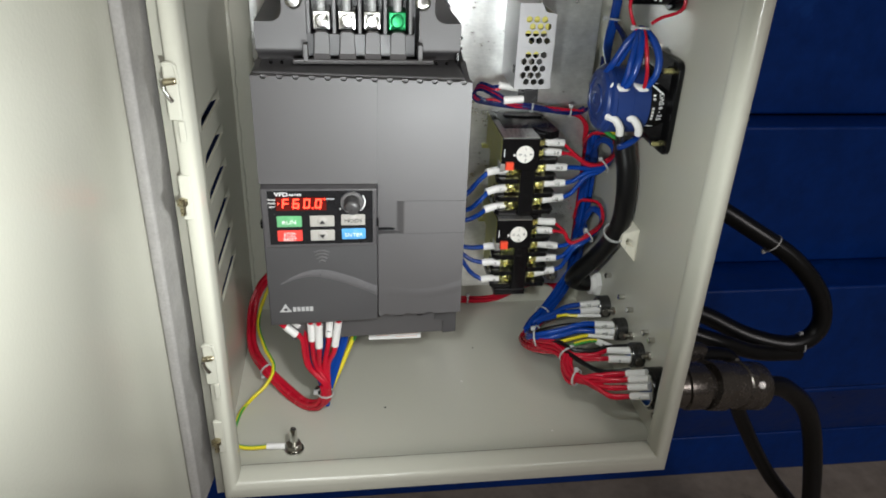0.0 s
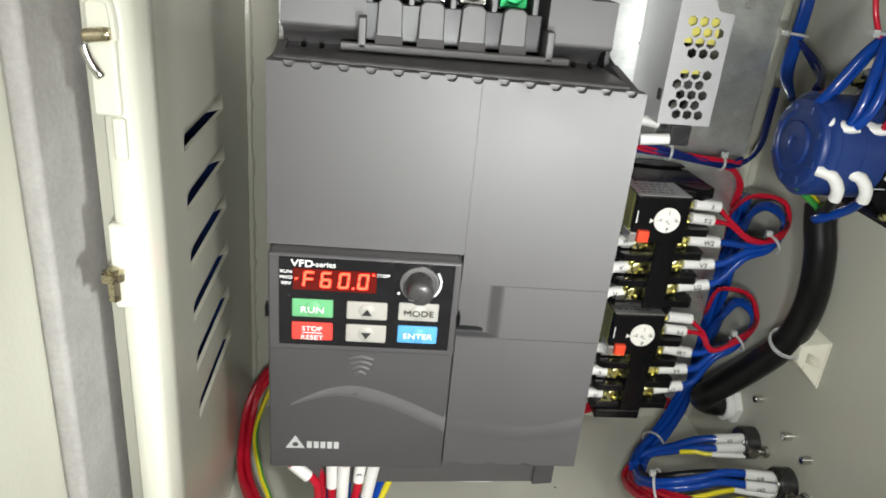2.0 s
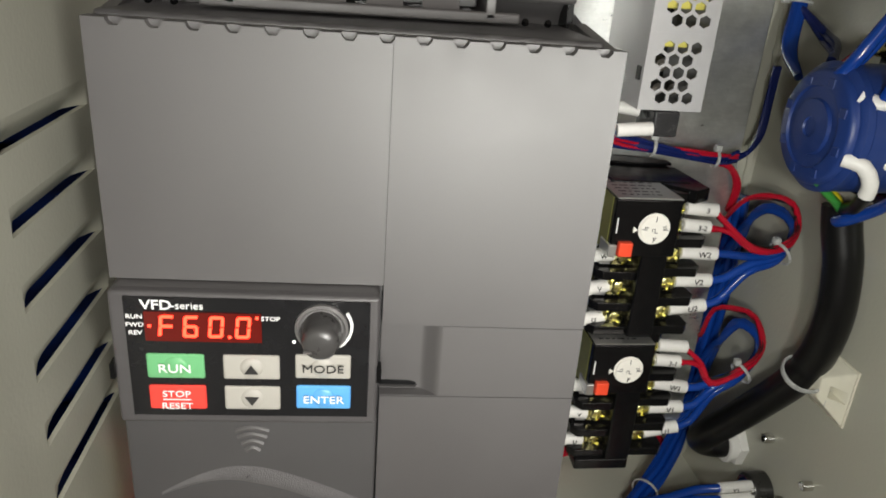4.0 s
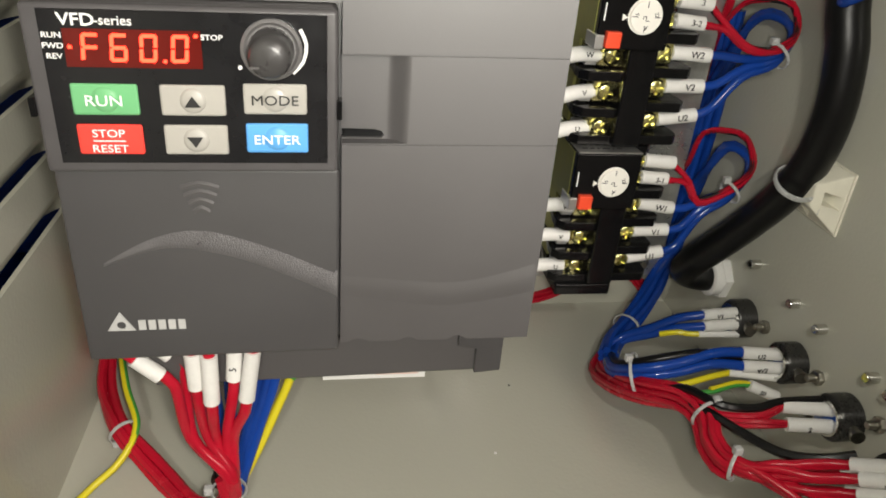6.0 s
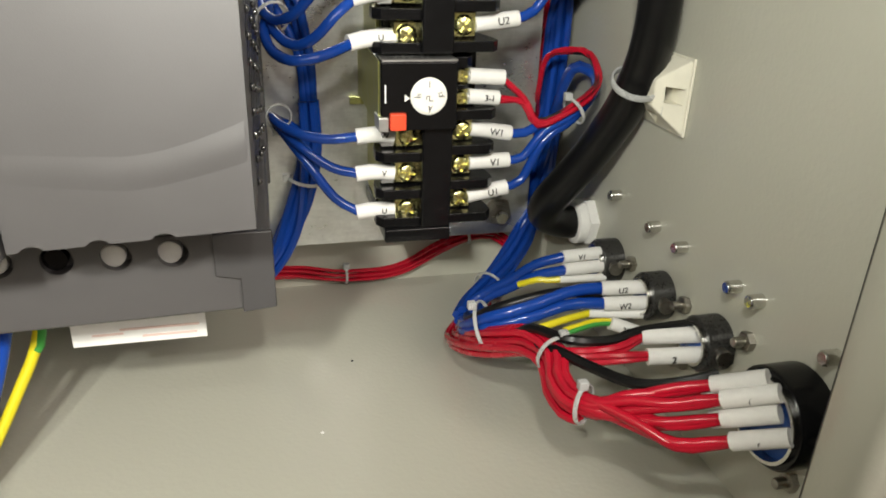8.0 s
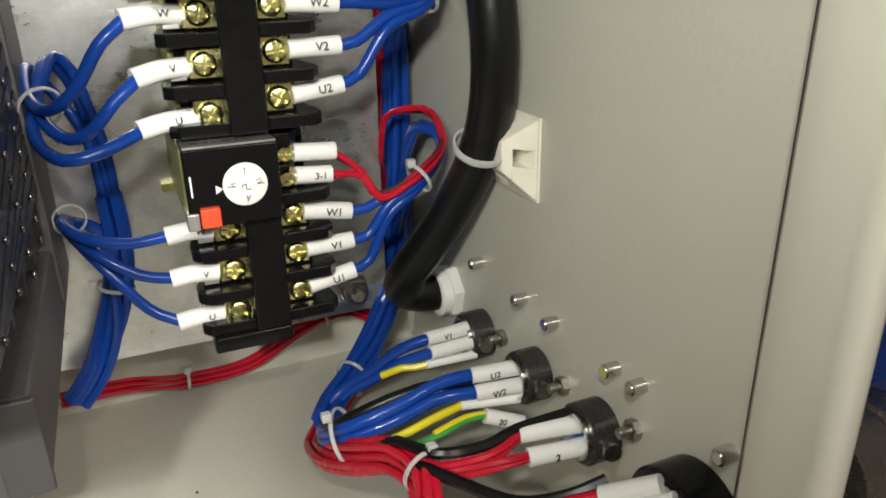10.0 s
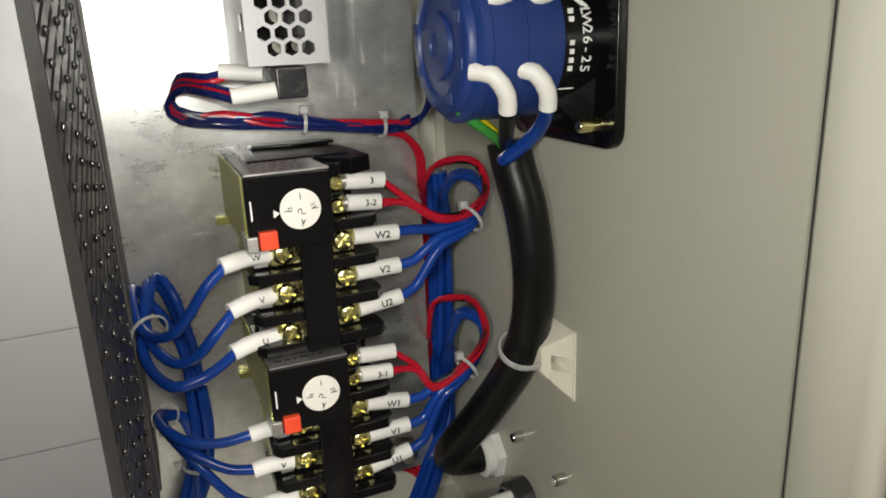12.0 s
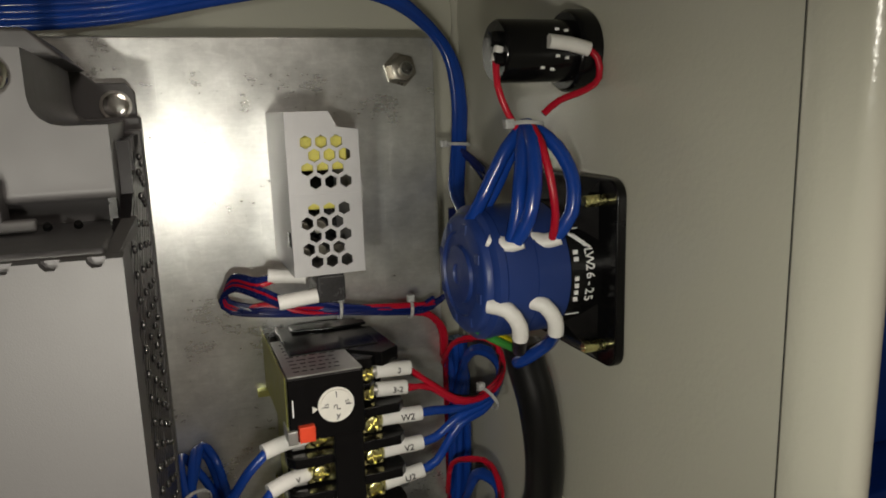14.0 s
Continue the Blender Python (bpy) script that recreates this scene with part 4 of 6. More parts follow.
# ---- power supply ----
def power_supply():
    p = thing("power_supply", (0.153, PY, 0.363), "small grey perforated metal power supply unit", "power supply")
    y = 0.5555
    outline = [(0.1385, 0.3632), (0.1682, 0.3632), (0.1682, 0.4222), (0.1596, 0.4235), (0.1562, 0.4298), (0.1385, 0.4298)]
    front = bm_prism(outline, "y", y, y + 0.0011)
    holes = None
    s = 0.00275

    def hexes(x, z):
        return bm_prism([(x + s * math.cos(math.radians(60 * k + 30)), z + s * math.sin(math.radians(60 * k + 30))) for k in range(6)], "y", y - 0.002, y + 0.003)
    for j in range(4):
        for k in range(3):
            holes = merge(holes, hexes(0.1465 + k * 0.0062 + (0.0031 if j % 2 else 0), 0.4178 - j * 0.0054))
    for j in range(5):
        for k in range(3):
            holes = merge(holes, hexes(0.1482 + k * 0.0062 + (-0.0031 if j % 2 else 0), 0.3905 - j * 0.0054))
    front = cut(front, holes)
    part("front_cover", front, PSU_GREY, p, "light grey cover with hexagonal holes", smooth=False)
    part("crease", bm_box(0.1388, 0.1680, y - 0.0004, y + 0.0003, 0.3960, 0.3966), PSU_GREY, p)
    part("side_cover", bm_box(0.1385, 0.1396, y + 0.0011, PY - 0.0005, 0.3632, 0.4298), PSU_GREY, p)
    part("side_cover", bm_box(0.1671, 0.1682, y + 0.0011, PY - 0.0005, 0.3632, 0.4222), PSU_GREY, p)
    part("end_cover", bm_box(0.1396, 0.1671, y + 0.0011, PY - 0.0005, 0.3632, 0.3642), PSU_GREY, p)
    part("end_cover", bm_box(0.1396, 0.1560, y + 0.0011, PY - 0.0005, 0.4288, 0.4298), PSU_GREY, p)
    part("circuit_board", bm_box(0.1397, 0.1670, 0.600, 0.6016, 0.3645, 0.4220), BLACK, p)
    part("transformer", bm_box(0.1420, 0.1640, y + 0.004, 0.598, 0.4060, 0.4200, 0.001), TAPE, p, "yellow taped transformer")
    part("transformer", bm_box(0.1440, 0.1585, y + 0.004, 0.598, 0.3900, 0.3945, 0.001), TAPE, p)
    for k in range(5):
        part("capacitor", bm_lathe((0.1455 + (k % 3) * 0.0075, 0.599, 0.3700 + (k // 3) * 0.011), (0, -1, 0), [(0.0034, 0), (0.0034, 0.026), (0.0028, 0.028)], 12), DULL, p)
    part("latch", bm_box(0.1378, 0.1386, 0.558, 0.562, 0.3755, 0.3815), BLACK, p)
    plug = part("plug", bm_box(0.1475, 0.1595, 0.5560, 0.578, 0.3510, 0.3628, 0.0012), PLUG, p, "black terminal plug")
    return p


power_supply()


# ---- rotary switch on the right wall ----
SWY, SWZ = 0.5115, 0.3680


def rotary_switch():
    s = thing("rotary_switch", (WX, SWY, SWZ), "blue and black rotary cam switch on the cabinet's side wall", "switch")
    part("plate", rounded_plate(WX - 0.0045, WX - 0.0003, SWY - 0.034, SWY + 0.034, SWZ - 0.0350, SWZ + 0.0350, 0.006), BLACK, s)
    cone = bmesh.new()
    a = [cone.verts.new((WX - 0.0045, SWY + dy, SWZ + dz)) for dy, dz in ((-0.0225, -0.034), (0.0225, -0.034), (0.0225, 0.034), (-0.0225, 0.034))]
    b = [cone.verts.new((WX - 0.0165, SWY + dy, SWZ + dz)) for dy, dz in ((-0.0170, -0.019), (0.0170, -0.019), (0.0170, 0.019), (-0.0170, 0.019))]
    cone.faces.new(a)
    cone.faces.new(b[::-1])
    for k in range(4):
        cone.faces.new((a[k], b[k], b[(k + 1) % 4], a[(k + 1) % 4]))
    part("bracket", cone, BLACK, s)
    R = 0.0252
    body = part("body", bm_lathe((WX - 0.0175, SWY, SWZ), (-1, 0, 0), [(R, 0), (R, 0.0130), (R - 0.0004, 0.0132), (R, 0.0134), (R, 0.0250), (R - 0.0006, 0.0252), (R + 0.0004, 0.0256),
                                                               (R + 0.0004, 0.0285), (R - 0.0012, 0.0298), (R - 0.0022, 0.0300), (R - 0.0026, 0.0320), (R - 0.0040, 0.0332), (R - 0.0090, 0.0338), (R - 0.0094, 0.0328), (0.0112, 0.0328), (0.0108, 0.0342), (0.0040, 0.0346), (0.0036, 0.0338), (0.0001, 0.0338)], 44), SWITCH, s, "blue stacked switch body")
    part("collar", bm_lathe((WX - 0.0045, SWY, SWZ), (-1, 0, 0), [(R + 0.0003, 0), (R + 0.0003, 0.0130), (R - 0.001, 0.0136)], 44), BLACK, s)
    for k in range(8):
        t = k * math.pi / 4 + 0.3
        y, z = SWY + math.cos(t) * (R - 0.0066), SWZ + math.sin(t) * (R - 0.0066)
        part("tab", bm_box(WX - 0.0514, WX - 0.0475, y - 0.0019, y + 0.0019, z - 0.0019, z + 0.0019, 0.0004), SWITCH, body)
    for y, z in ((-0.026, 0.0275), (-0.026, -0.0270), (0.026, 0.0275), (0.026, -0.0270)):
        part("plate_screw", bm_lathe((WX - 0.0046, SWY + y, SWZ + z), (-1, 0, 0), [(0.0022, 0), (0.0022, 0.0080), (0.0017, 0.0087)], 10), BRASS, s)
    # writing round the collar, reading downwards
    words = None
    rr = R + 0.0005

    def around(text, size, x, start, step, bm):
        for k, ch in enumerate(text):
            t = start - k * step
            y, z = SWY - math.cos(t) * rr, SWZ + math.sin(t) * rr
            m = Matrix.Translation((x, y, z)) @ pose(0, 0, 0, math.degrees(t) * -1, 0, 0) @ FACING @ pose(0, 0, 0, 0, 0, -90)
            bm = bm_text(ch, size, m, bm=bm, bold=0.008)
        return bm
    words = around("LW26-25", 0.0050, WX - 0.0100, 0.36, 0.118, words)
    for k in range(4):
        t = -0.02 - k * 0.105
        y, z = SWY - math.cos(t) * rr, SWZ + math.sin(t) * rr
        words = bm_box(WX - 0.0163, WX - 0.0147, y - 0.0002, y + 0.0002, z - 0.0008, z + 0.0008, bm=words)
    for k in range(2):
        t = 0.36 - k * 0.10
        y, z = SWY - math.cos(t) * rr, SWZ + math.sin(t) * rr
        words = bm_box(WX - 0.0163, WX - 0.0145, y - 0.0002, y + 0.0002, z - 0.0008, z + 0.0008, bm=words)
    for k in range(2):
        pts = []
        for q in range(4):
            t = 0.66 - q * 0.075 - k * 0.03
            pts.append((WX - 0.0168 + 0.0021 * q + 0.0016 * k, SWY - math.cos(t) * rr, SWZ + math.sin(t) * rr))
        words = bm_tube(pts, 0.00055, 6, words)
    for t in (0.72, -0.62):
        y, z = SWY - math.cos(t) * rr, SWZ + math.sin(t) * rr
        words = bm_box(WX - 0.0175, WX - 0.0120, y - 0.0002, y + 0.0002, z - 0.0002, z + 0.0002, bm=words)
    part("lettering", words, WHITE, s, smooth=False)
    return s


rotary_switch()


# ---- indicator buzzer above the switch ----
def buzzer():
    b = thing("buzzer", (WX, 0.508, 0.449), "black panel buzzer with a wire on its side terminal", "buzzer")
    part("flange", bm_lathe((WX - 0.0002, 0.508, 0.449), (-1, 0, 0), [(0.0145, 0), (0.0150, 0.001), (0.0150, 0.0070), (0.0138, 0.0085), (0.0115, 0.0085)], 32), BLACK, b)
    part("body", bm_lathe((WX - 0.0085, 0.508, 0.449), (-1, 0, 0), [(0.0112, 0), (0.0112, 0.0270), (0.0104, 0.0282), (0.0001, 0.0284)], 32), BLACK, b)
    for dy, dz in ((-0.003, 0.004), (-0.006, -0.003)):
        part("screw_post", bm_lathe((WX - 0.0368, 0.508 + dy, 0.449 + dz), (-1, 0, 0), [(0.0028, 0), (0.0026, 0.003), (0.0016, 0.0034)], 12), BLACK, b)
    words = None
    for x, t in ((0.2270, 0.66), (0.2305, 0.60), (0.2262, -0.22), (0.2300, -0.28), (0.2210, -0.60), (0.2250, -0.66)):
        y, z = 0.508 - math.cos(t) * 0.0113, 0.449 + math.sin(t) * 0.0113
        words = bm_box(x, x + 0.0016, y - 0.0002, y + 0.0002, z - 0.0005, z + 0.0005, bm=words)
    part("markings", words, WHITE, b, smooth=False)
    part("sleeve", bm_tube([(0.2225, 0.4955, 0.4515), (0.2300, 0.4945, 0.4505), (0.2375, 0.4935, 0.4485)], 0.0026, 10), SLEEVE, b)
    part("wire", bm_tube([(0.2365, 0.4935, 0.4490), (0.2405, 0.4925, 0.4455), (0.2412, 0.4925, 0.4385), (0.2360, 0.4930, 0.4345), (0.2260, 0.4945, 0.4310), (0.2205, 0.496, 0.4265)], 0.0013, 8), RED, b)
    part("wire", bm_tube([(0.2050, 0.502, 0.446), (0.2045, 0.500, 0.437), (0.2075, 0.499, 0.4280), (0.2120, 0.499, 0.4205)], 0.0013, 8), RED, b)
    part("sleeve", bm_tube([(0.2065, 0.502, 0.4500), (0.2050, 0.502, 0.4450)], 0.002, 8), SLEEVE, b)
    return b


buzzer()

# ---- wall hardware ----
for y, z in ((0.549, 0.1895), (0.5125, 0.1885), (0.491, 0.1885), (0.4555, 0.1890), (0.443, 0.1900), (0.4075, 0.1903)):
    t = thing("bolt", (WX, y, z), "bright bolt end through the cabinet wall", "bolt", "bolts through the side wall")
    part("shank", bm_lathe((WX + 0.0005, y, z), (-1, 0, 0), [(0.0025, 0), (0.0025, 0.0052), (0.0019, 0.0060)], 12), STEEL, t)
for y, z in ((0.572, 0.1620), (0.528, 0.1640), (0.483, 0.1670), (0.444, 0.1738), (0.4105, 0.1412), (0.520, 0.1430), (0.478, 0.1440)):
    t = thing("nut_and_bolt", (WX, y, z), "dull nut on a bolt through the cabinet wall", "nut", "nuts on the side wall")
    part("nut", bm_lathe((WX, y, z), (-1, 0, 0), [(0.0036, 0), (0.0036, 0.0026), (0.003, 0.003)], 6), DULL, t)
    part("shank", bm_lathe((WX - 0.003, y, z), (-1, 0, 0), [(0.0019, 0), (0.0019, 0.0035), (0.0014, 0.004)], 10), DULL, t)


def connector(y, z, r, pins, big=False):
    c = thing("round_connector", (WX, y, z), "large round panel connector with wires" if big else "round black panel connector with wires", "connector", "connectors on the side wall")
    d = 0.0125 if big else 0.0100
    part("ring", bm_lathe((WX - 0.0003, y, z), (-1, 0, 0), [(r, 0), (r, d - 0.001), (r - 0.0008, d), (r - 0.0022, d), (r - 0.0022, 0.001)], 36), BLACK if big else RING, c, "black coupling ring")
    part("liner", bm_lathe((WX - 0.001, y, z), (-1, 0, 0), [(r - 0.0023, 0), (r - 0.0023, d + 0.0008), (r - 0.0034, d + 0.0008), (r - 0.0034, 0.002)], 36), STEEL, c, "bright metal liner")
    part("insert", bm_lathe((WX - 0.001, y, z), (-1, 0, 0), [(r - 0.0035, 0), (r - 0.0035, d - 0.003), (0.0001, d - 0.003)], 28), INSERT, c, "blue pin insert")
    part("set_screw", bm_lathe((WX - 0.006, y - r + 0.0005, z + 0.002), (-0.3, -1, 0.1), [(0.0022, 0), (0.0022, 0.004), (0.003, 0.004), (0.003, 0.0058)], 10), DULL, c)
    shell = part("outer_shell", bm_lathe((WX + SH, y, z), (1, 0, 0), [(r + 0.004, 0), (r + 0.004, 0.004), (r, 0.005), (r, 0.014), (r + 0.002, 0.015), (r + 0.002, 0.030), (r - 0.002, 0.034), (r - 0.002, 0.050), (r - 0.006, 0.056)], 28), LEAD, c, "metal plug shell outside the wall")
    return c


connector(0.5445, 0.1585, 0.0105, 2)
connector(0.5000, 0.1628, 0.0102, 3)
connector(0.4600, 0.1640, 0.0105, 2)
connector(0.4145, 0.1650, 0.0165, 8, True)

g = thing("cable_gland", (WX, 0.577, 0.1655), "white nylon cable gland in the side wall", "cable gland")
part("nut", bm_lathe((WX, 0.577, 0.1655), (-1, 0, 0), [(0.0125, 0), (0.0125, 0.0045), (0.0118, 0.005)], 6), SLEEVE, g)
part("collar", bm_lathe((WX - 0.005, 0.577, 0.1655), (-1, 0, 0), [(0.0112, 0), (0.0112, 0.0042), (0.0102, 0.005), (0.0094, 0.005)], 28), SLEEVE, g)

tm = thing("tie_mount", (WX, 0.514, 0.246), "cream adhesive cable tie mount with a tie", "tie mount")
part("pad", bm_box(WX - 0.0014, WX - 0.0002, 0.5040, 0.5360, 0.2290, 0.2590, 0.0004), CREAM, tm)
hump = bmesh.new()
low = [hump.verts.new((WX - 0.0014, y, z)) for y, z in ((0.5045, 0.2295), (0.5355, 0.2295), (0.5355, 0.2585), (0.5045, 0.2585))]
top = [hump.verts.new((WX - 0.0100, y, z)) for y, z in ((0.5150, 0.2390), (0.5260, 0.2390), (0.5260, 0.2495), (0.5150, 0.2495))]
hump.faces.new(low)
hump.faces.new(top[::-1])
for k in range(4):
    hump.faces.new((low[k], low[(k + 1) % 4], top[(k + 1) % 4], top[k]))
bmesh.ops.recalc_face_normals(hump, faces=hump.faces[:])
bmesh.ops.bevel(hump, geom=hump.edges[:], offset=0.0007, segments=2, profile=0.5, affect="EDGES")
hump = cut(hump, bm_box(WX - 0.0072, WX - 0.0020, 0.50, 0.54, 0.2412, 0.2475))
hump = cut(hump, bm_box(WX - 0.0072, WX - 0.0020, 0.5172, 0.5240, 0.22, 0.27))
part("bridge", hump, CREAM, tm)
part("tie", bm_ring((0.2310, 0.5240, 0.2465), (-0.05, -0.45, 0.9), 0.0100, 0.0008, 28, wide=1.8), NYLON, tm)
part("tie_head", bm_box(0.2365, 0.2405, 0.5115, 0.5160, 0.2360, 0.2400, 0.0006), NYLON, tm)

# ---- thick mains cable ----
cable = thing("mains_cable", (0.232, 0.52, 0.28), "thick black rubber sheathed mains cable", "cable")
part("sheath", bm_tube([(0.242, 0.577, 0.1655), (0.228, 0.576, 0.1665), (0.2165, 0.571, 0.1735), (0.2155, 0.563, 0.1840), (0.2215, 0.555, 0.1980), (0.2285, 0.545, 0.2160), (0.2325, 0.5320, 0.2370),
                       (0.2335, 0.5220, 0.2580), (0.2318, 0.5165, 0.2820), (0.2295, 0.5180, 0.3060), (0.2268, 0.5215, 0.3210), (0.2252, 0.5235, 0.3325)], 0.0083, 18), RUBBER, cable)
part("core_wire", bm_tube([(0.2225, 0.5210, 0.3265), (0.2190, 0.5150, 0.3275), (0.2215, 0.5085, 0.3320), (0.2245, 0.5010, 0.3385), (0.2235, 0.4940, 0.3440), (0.2210, 0.4890, 0.3480)], 0.0027, 10), BLUE, cable, "blue core bent round to its terminal")
part("core_wire", bm_tube([(0.2240, 0.5220, 0.3310), (0.2170, 0.5100, 0.3350), (0.2100, 0.4960, 0.3405), (0.2068, 0.4890, 0.3470)], 0.0027, 10), RUBBER, cable, "black core in its white sleeve")
part("core_wire", bm_tube([(0.2240, 0.5240, 0.3310), (0.2150, 0.5140, 0.3370), (0.2040, 0.5080, 0.3440), (0.1960, 0.5050, 0.3500)], 0.0022, 8), YELLOW, cable)
part("core_wire", bm_tube([(0.2235, 0.5225, 0.3300), (0.2143, 0.5123, 0.3358), (0.2030, 0.5063, 0.3430), (0.1950, 0.5035, 0.3490)], 0.0018, 8), GREEN, cable)


# ---- wires ----
def sleeve(parent, a, b, r=0.0034, text="", bend=0.0, size=0.0042, shift=0.002):
    """A white marker sleeve from a to b with its printed mark facing the opening."""
    a, b = Vector(a), Vector(b)
    mid = (a + b) / 2 + Vector((0, 0, bend))
    ob = part("marker_sleeve", bm_tube([a, mid, b], r, 12, step=0.002), SLEEVE, parent)
    if text:
        d = (b - a).normalized()
        turn = math.degrees(math.atan2(d.z, d.x))
        if abs(turn) > 90:
            turn += 180
        part("mark", bm_text(text, size, facing(mid.x + d.x * shift, mid.y + d.y * shift - r - 0.0004, mid.z + d.z * shift * 0.8 + 0.0002, turn), bold=0.004), INK, ob, smooth=False)
    return ob


def tie(parent, at, axis, r, squash=1.0, head=True, name="cable_tie"):
    bm = bm_ring(at, axis, r, 0.0005, 24, wide=1.7, squash=squash)
    x, y, z = frame_of(axis)
    if head:
        p = Vector(at) + Vector((0, -1, 0)).cross(z).normalized() * (r + 0.0012)
        bm = bm_box(p.x - 0.0017, p.x + 0.0017, p.y - 0.0015, p.y + 0.0015, p.z - 0.0017, p.z + 0.0017, 0.0004, bm=bm)
    return part(name, bm, NYLON, parent)


def strands(parent, path, mats, r, spread=1.0, seed=1, twist=1.2, seg=7):
    """Several wires lying side by side along one path, winding slowly about it."""
    n = len(mats)
    rnd = random.Random(seed)
    cells = [(0, 0)] if n == 1 else []
    if n > 1:
        k = 0
        while len(cells) < n:
            ring = 0 if n > 5 and not cells else 1 + (len(cells) > 6)
            if ring == 0:
                cells.append((0, 0))
                continue
            count = min(n, 6) if ring == 1 else 12
            if n <= 5:
                count = n
            a = 2 * math.pi * k / count + (0.26 if ring == 2 else 0)
            rad = (r / math.sin(math.pi / count) if n <= 5 else 2 * r * ring) * spread
            cells.append((math.cos(a) * rad, math.sin(a) * rad))
            k += 1
    pts = [Vector(p) for p in path]
    for i, mat in enumerate(mats):
        out = []
        for j, p in enumerate(pts):
            t = (pts[min(j + 1, len(pts) - 1)] - pts[max(j - 1, 0)]).normalized()
            u = Vector((0.31, 0.2, 0.93)).cross(t)
            u = u.normalized() if u.length > 0.05 else t.orthogonal().normalized()
            v = t.cross(u)
            w = twist * j / max(1, len(pts) - 1)
            cx, cy = cells[i]
            jit = rnd.uniform(-0.25, 0.25) * r
            out.append(p + u * (cx * math.cos(w) - cy * math.sin(w) + jit) + v * (cx * math.sin(w) + cy * math.cos(w) - jit))
        part("wire", bm_tube(out, r, seg, step=0.005), mat, parent)


WR = 0.00215      # power wires
SR = 0.00135      # control wires

# wires on the right of each relay, gathered into a coil and led down the corner
for dz, marks, small in ((0.0, ("W2", "V2", "U2"), ("3", "3-2")), (-0.0740, ("W1", "V1", "U1"), ("", "3-1"))):
    w = thing("relay_wire_loom", (0.22, 0.58, 0.29 + dz), "blue and red wires with white marker sleeves tied in a coil", "wire loom", "looms at the relays")
    up = 0.0060 if dz else 0.0      # the lower coil is raised to fit the camera's view
    ends = ((0.2960, 0.2953), (0.2808, 0.2812), (0.2652, 0.2675))
    for k, ((z0, z1), text) in enumerate(zip(ends, marks)):
        z0, z1 = z0 + dz, z1 + dz
        zz = z1 - (0.002 if dz and k == 0 else 0) + (0.001 if dz and k == 2 else 0)
        sleeve(w, (0.1715, 0.5545, z0), (0.1900, 0.5545, zz), text=text)
        part("wire", bm_tube([(0.1885, 0.5545, zz), (0.1965, 0.5542, zz + (0.0, 0.001, 0.003)[k]), (0.2080 - up * 0.4, 0.5535, 0.2945 + dz - k * 0.0042 + up * 0.6), (0.2225 - up * 0.7, 0.5545, 0.2965 + dz - k * 0.002 + up), (0.2335 + 0.001 * k - up * 0.3, 0.5620 + 0.002 * k, 0.3030 + dz + up),
                             (0.2345, 0.5720 + 0.003 * k, 0.3085 + dz + 0.001 * k + up), (0.2300, 0.5830 + 0.002 * k, 0.3090 + dz + up), (0.2285, 0.5940, 0.3000 + dz), (0.2310 + k * 0.002, 0.6080, 0.2850 + dz), (0.2300 + k * 0.0042, 0.6190, 0.2600 + dz),
                             (0.2290 + k * 0.0042, 0.6190, 0.2300 + dz)], WR, 8), BLUE, w)
    for k, (z0, text) in enumerate(((0.3185, small[0]), (0.3098, small[1]))):
        sleeve(w, (0.1700, 0.5545, z0 + dz), (0.1855 - k * 0.002, 0.5545, z0 - 0.001 + dz), 0.0033, text, size=0.0036)
        part("ferrule", bm_tube([(0.1665, 0.5545, z0 + dz), (0.1712, 0.5545, z0 + dz)], 0.0021, 10), SHEET, w)
        mats = (RED, RUBBER) if k == 0 else (RED, RED)
        for q, mat in enumerate(mats):
            off = q * 0.0026
            part("wire", bm_tube([(0.1845, 0.5545, z0 - 0.001 + dz - off * 0.4), (0.1950, 0.5535 + off, 0.3085 - k * 0.002 + dz), (0.2060 - up * 0.8, 0.5510 + off, 0.3005 - k * 0.0015 + dz - up * 0.3), (0.2180 - up * 0.9, 0.5510 + off * 0.6, 0.2985 + dz + off * 0.3 + up * 0.5), (0.2290 - up * 0.5, 0.5555, 0.3015 + dz + off + up),
                                 (0.2360 - off * 0.4 - up * 0.3, 0.5640, 0.3085 + dz + up), (0.2345, 0.5710 + up, 0.3160 + dz + k * 0.001 + up), (0.2290 if up else 0.2270, 0.5790 + up, 0.3180 + dz - off * 0.4 + up), (0.2200, 0.5880 + up, 0.3130 + dz + up), (0.2195, 0.6010, 0.3000 + dz), (0.2260, 0.6170, 0.2850 + dz), (0.2265, 0.6220, 0.2500 + dz)], SR, 7), mat, w)
    tie(w, (0.2228 - up * 0.7, 0.5535, 0.2965 + dz + up), (0.85, 0.25, 0.45), 0.0062)

